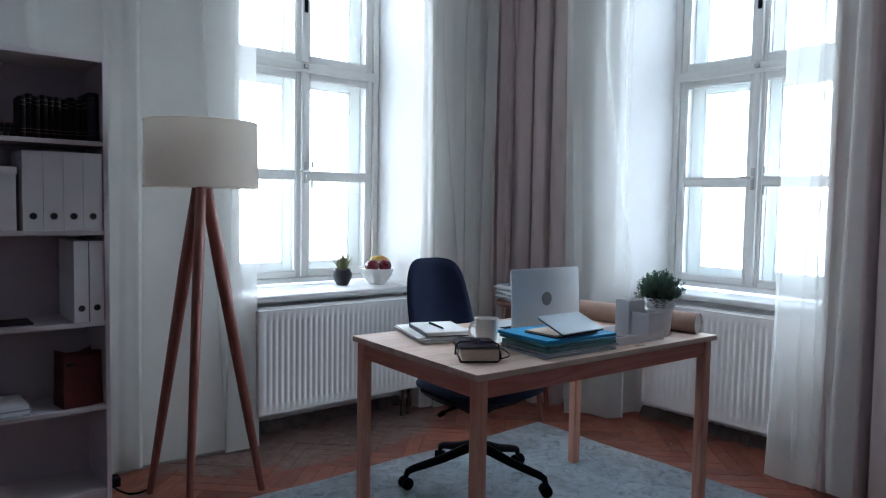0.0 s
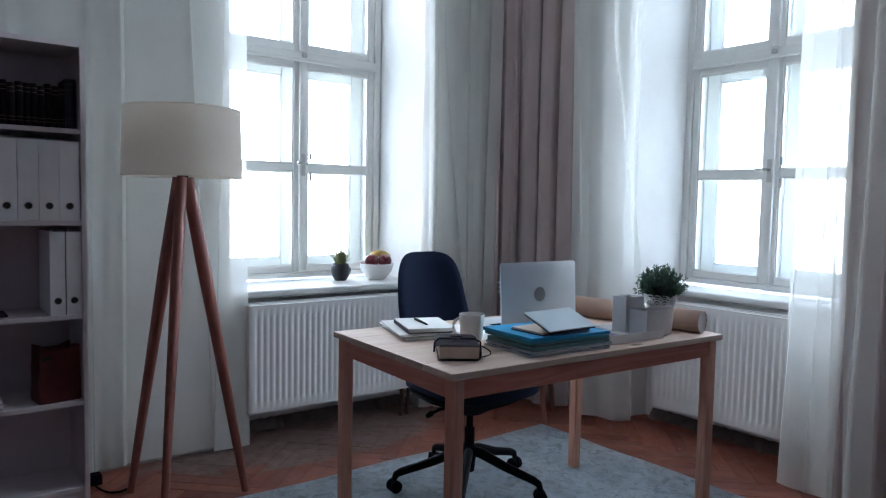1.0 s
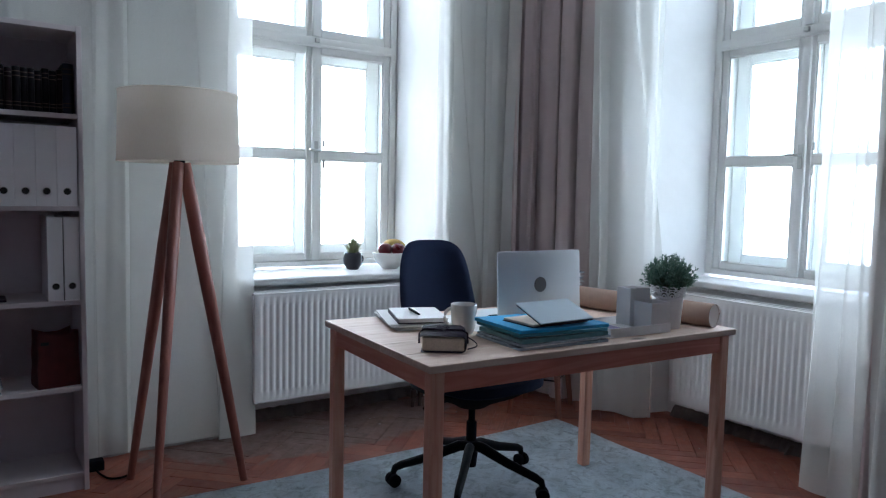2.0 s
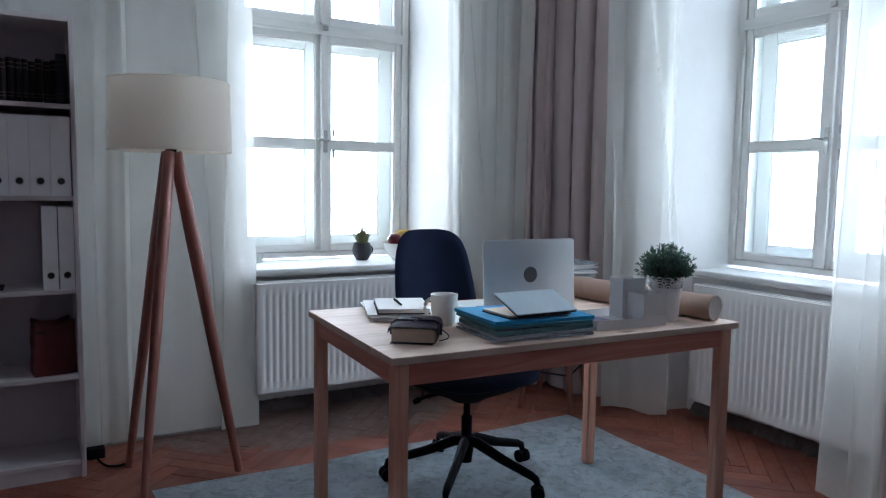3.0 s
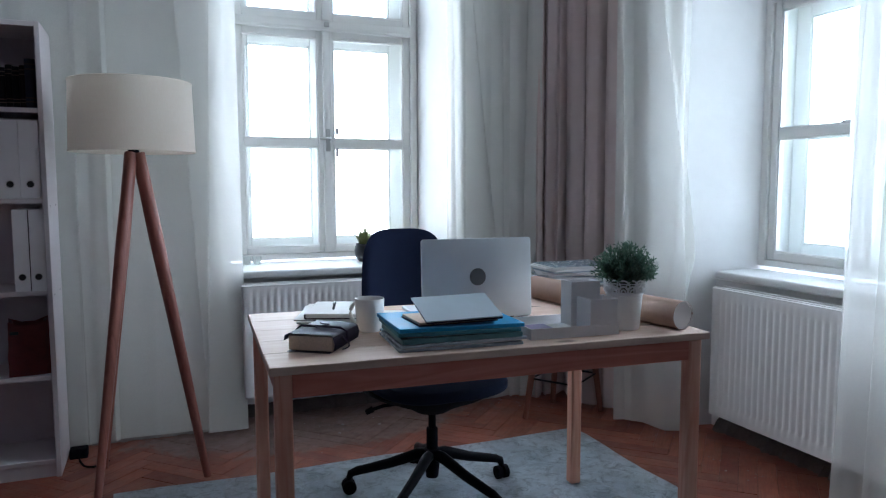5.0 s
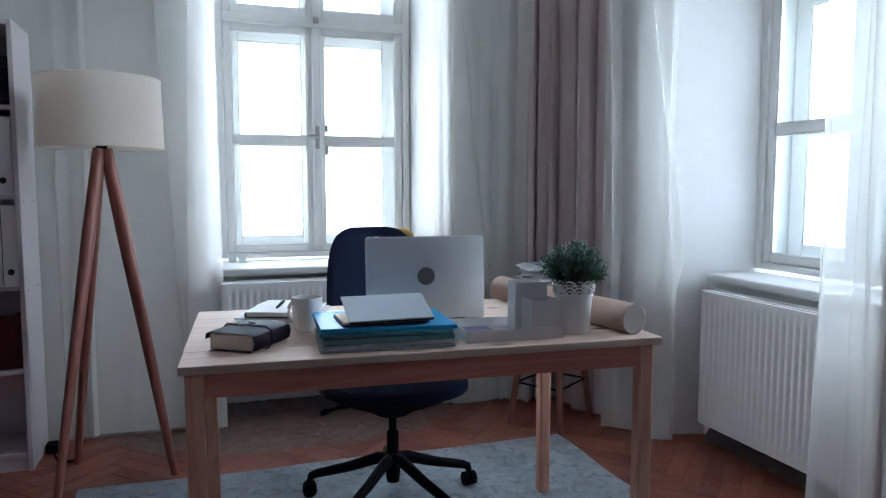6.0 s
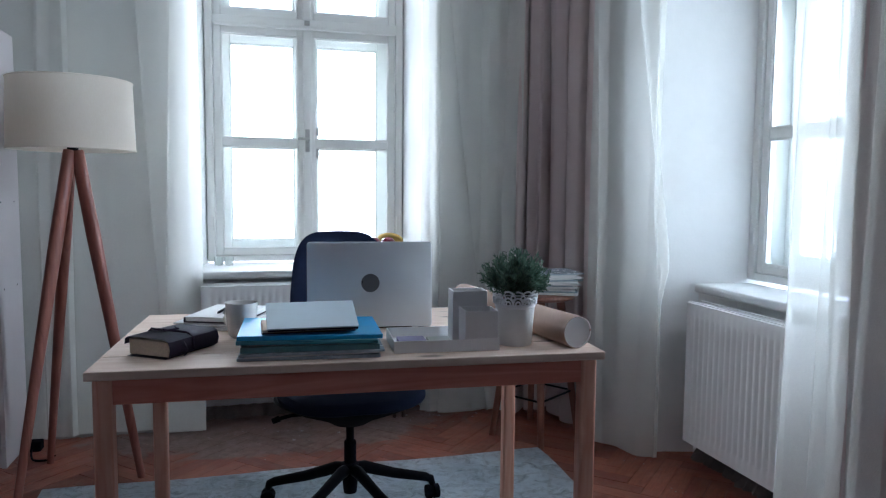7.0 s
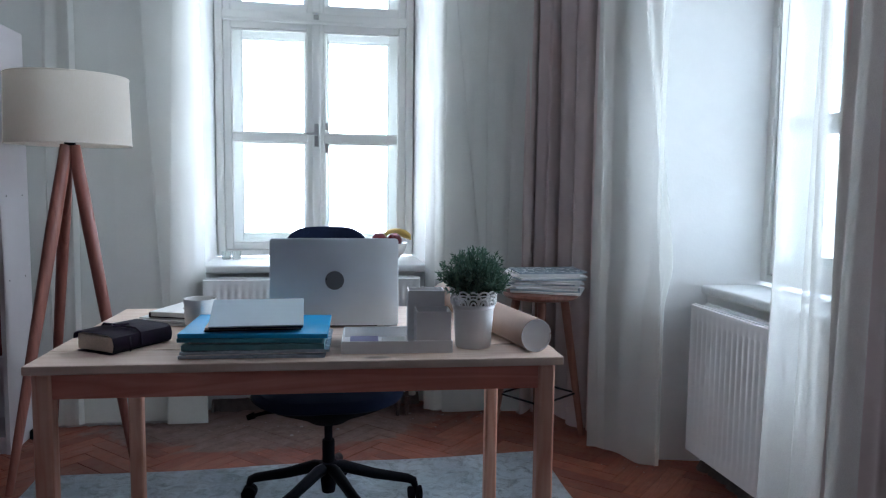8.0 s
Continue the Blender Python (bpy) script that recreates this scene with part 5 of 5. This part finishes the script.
def apple(m, r):
    a = thing("apple", m, "dark red apple in the white bowl", "apple", "fruit in the bowl")
    bm = bmesh.new()
    prof = []
    for k in range(15):
        t = math.pi * k / 14
        rr = r * math.sin(t) * (1 + 0.06 * math.cos(t))
        prof.append((max(rr, 0.0), -r * math.cos(t) * 0.93 - 0.22 * r * math.exp(-(rr / (0.3 * r)) ** 2) * (1 if k > 7 else -0.6)))
    prof[0], prof[-1] = (0.0, prof[0][1]), (0.0, prof[-1][1])
    lathe(bm, prof, 28)
    part("flesh", bm, RED, a)
    st = bmesh.new()
    tube(st, [(0, 0, r * 0.65), (0.003, 0.001, r * 0.95), (0.007, 0.002, r * 1.12)], [0.0014, 0.0012, 0.0016], 6)
    part("stalk", st, STOOL_WOOD, a)


RED = plain("apple_skin", (0.155, 0.010, 0.020), 0.28, 0, 0.45, 14, 0.02)
YELLOW = plain("banana_skin", (0.55, 0.36, 0.07), 0.5, 0, 0.25, 18, 0.05)
fruit_bowl()
BX, BY, BZ = 2.770, 4.262, 0.7464
for k, (dx, dy, dz) in enumerate(((-0.048, -0.026, 0.112), (0.026, -0.046, 0.110), (-0.010, 0.042, 0.100))):
    apple(pose(BX + dx, BY + dy, BZ + dz, 12 * k, -9 * k, 50 * k), 0.0395)
for k in range(2):
    ban = thing("banana", pose(BX + 0.050, BY + 0.030 + 0.026 * k, BZ + 0.094, -14 - 8 * k, 0, 12 + 14 * k), "ripe yellow banana lying over the apples", "banana", "fruit in the bowl")
    bm = bmesh.new()
    pts = [Vector((0.075 * math.cos(t), 0, 0.052 * math.sin(t))) for t in [0.15 + 2.75 * i / 14 for i in range(15)]]
    tube(bm, pts, [0.004, 0.008] + [0.0165 + 0.002 * math.sin(math.pi * i / 10) for i in range(11)] + [0.009, 0.004], 10)
    part("peel", bm, YELLOW, ban)
    st = bmesh.new()
    tube(st, [pts[-1], pts[-1] + Vector((-0.012, 0, -0.006))], [0.004, 0.005], 8)
    part("stalk", st, STOOL_WOOD, ban)
for x in (1.955, 2.005):
    gl = bmesh.new()
    lathe(gl, [(0.0, 0.003), (0.019, 0.0), (0.021, 0.003), (0.023, 0.042), (0.0215, 0.042), (0.019, 0.006), (0.0, 0.006)], 24)
    solid("tealight_glass", gl, GLASS, "small clear glass tealight holder on the sill", "candle holder", m=pose(x, 4.36, 0.7464), group="tealights")


# ---- outside ----
def outside():
    gm = painted("street_ground", (0.30, 0.29, 0.28), 0.9, 0.15, 0.5, 0.1, 20)
    solid("ground", bx(-900, 900, -900, 900, -5.2, -5.0), gm, "pale street ground far below the windows", "ground", "structure", smooth=False)
    wm = painted("far_plaster", (0.62, 0.58, 0.52), 0.9, 0.1, 0.6, 0.1, 6)
    rm = painted("far_roof", (0.32, 0.20, 0.16), 0.85, 0.2, 1.2, 0.3, 8)
    for m, w, h, ridge in ((pose(38, 3, -5, 0, 0, 90), 26, 4.6, 7.2), (pose(46, 32, -5, 0, 0, 75), 24, 5.2, 8.0), (pose(2, 48, -5, 0, 0, 180), 30, 3.8, 5.8)):
        hs = thing("house", m, "pale rendered house with a red tiled roof, far across the street", "house", "houses across the street")
        part("wall", bx(-w / 2, w / 2, 0, 9, 0, h), wm, hs, "", False)
        roof = bmesh.new()
        for x in (-w / 2 - 0.4, w / 2 + 0.4):
            for y, z in ((-0.5, h + 0.001), (4.5, ridge), (9.5, h + 0.001)):
                roof.verts.new((x, y, z))
        roof.verts.ensure_lookup_table()
        v = roof.verts
        for f in ((0, 1, 2), (5, 4, 3), (0, 3, 4, 1), (1, 4, 5, 2), (2, 5, 3, 0)):
            roof.faces.new([v[i] for i in f])
        rf = part("roof", roof, rm, hs, "red tiled pitched roof", False)
        part("chimney", bx(-w / 4, -w / 4 + 0.8, 4.1, 4.9, ridge - 0.7, ridge + 1.1), wm, rf, "", False)
        for k in range(int(w / 2.6)):
            for zz in (0.9, 3.0):
                if zz + 1.4 < h:
                    x = -w / 2 + 1.3 + 2.6 * k
                    wdw = part("window", bx(x - 0.5, x + 0.5, -0.04, 0.05, zz, zz + 1.4), JOINERY, hs, "", False)
                    part("pane", bx(x - 0.42, x + 0.42, -0.05, -0.041, zz + 0.08, zz + 1.32), BLACK, wdw, "", False)


outside()


# ---- parquet strips ----
def strips():
    """Herringbone strips; those by the windows and round the rug are pieces of their own."""
    L, W = 0.42, 0.07
    rnd = random.Random(7)

    def strip_data(bm, uvl, m, dz):
        c = [(-L / 2, -W / 2), (L / 2, -W / 2), (L / 2, W / 2), (-L / 2, W / 2)]
        e = 0.0007
        q = 0.0013
        bot = [bm.verts.new(m @ Vector((x * (1 - 2 * e / L), y * (1 - 2 * e / W), -0.0135))) for x, y in c]
        mid = [bm.verts.new(m @ Vector((x * (1 - 2 * e / L), y * (1 - 2 * e / W), -0.0012 + dz))) for x, y in c]
        top = [bm.verts.new(m @ Vector((x * (1 - 2 * q / L), y * (1 - 2 * q / W), dz))) for x, y in c]
        fs = [bm.faces.new(top)]
        for a, b in ((bot, mid), (mid, top)):
            for i in range(4):
                fs.append(bm.faces.new((a[i], a[(i + 1) % 4], b[(i + 1) % 4], b[i])))
        inv = m.inverted()
        for f in fs:
            for lp in f.loops:
                p = inv @ lp.vert.co
                lp[uvl].uv = (p.x + 0.5, p.y)

    shared = []
    for k in range(3):
        bm = bmesh.new()
        uvl = bm.loops.layers.uv.new("UVMap")
        strip_data(bm, uvl, Matrix.Identity(4), 0.0)
        me = bpy.data.meshes.new("parquet_strip")
        bm.to_mesh(me)
        bm.free()
        me.materials.append(PARQUET)
        shared.append(me)
    rest = bmesh.new()
    uvl = rest.loops.layers.uv.new("UVMap")
    pieces = []
    count = 0
    for col in range(-30, 60):
        for row in range(-80, 110):
            # two mirrored strips make one chevron pair of the herringbone
            for side in (0, 1):
                # lattice of the pattern, turned 45 degrees
                a = row * W
                if side == 0:
                    cx, cy, ang = a + L / 2, a + W / 2, 0
                    cx += col * L
                    cy -= col * L
                else:
                    cx, cy, ang = a + W / 2, a + W + L / 2, 90
                    cx += col * L
                    cy -= col * L
                x = (cx - cy) * math.sqrt(0.5) + 1.2
                y = (cx + cy) * math.sqrt(0.5) + 1.2
                if not (ROOM_X0 - 0.2 < x < 4.15 and ROOM_Y0 - 0.22 < y < 4.4):
                    continue
                m = pose(x, y, rnd.uniform(-0.0009, 0.0006), 0, 0, 45 + ang)
                near = (y > 3.40 and x > 1.0 and y < 4.3) or (x > 3.25 and y > 2.2 and x < 3.95)
                if near and count < 300:
                    count += 1
                    ob = new("parquet_strip", shared[count % 3])
                    ob.matrix_basis = m
                    ob.parent = floor
                else:
                    pieces.append(m)
    for m in pieces:
        strip_data(rest, uvl, m, 0.0)
    me = bpy.data.meshes.new("parquet_field")
    rest.to_mesh(me)
    rest.free()
    me.materials.append(PARQUET)
    ob = new("parquet_field", me)
    ob.parent = floor
    tagged(ob, kind="stuff")


strips()
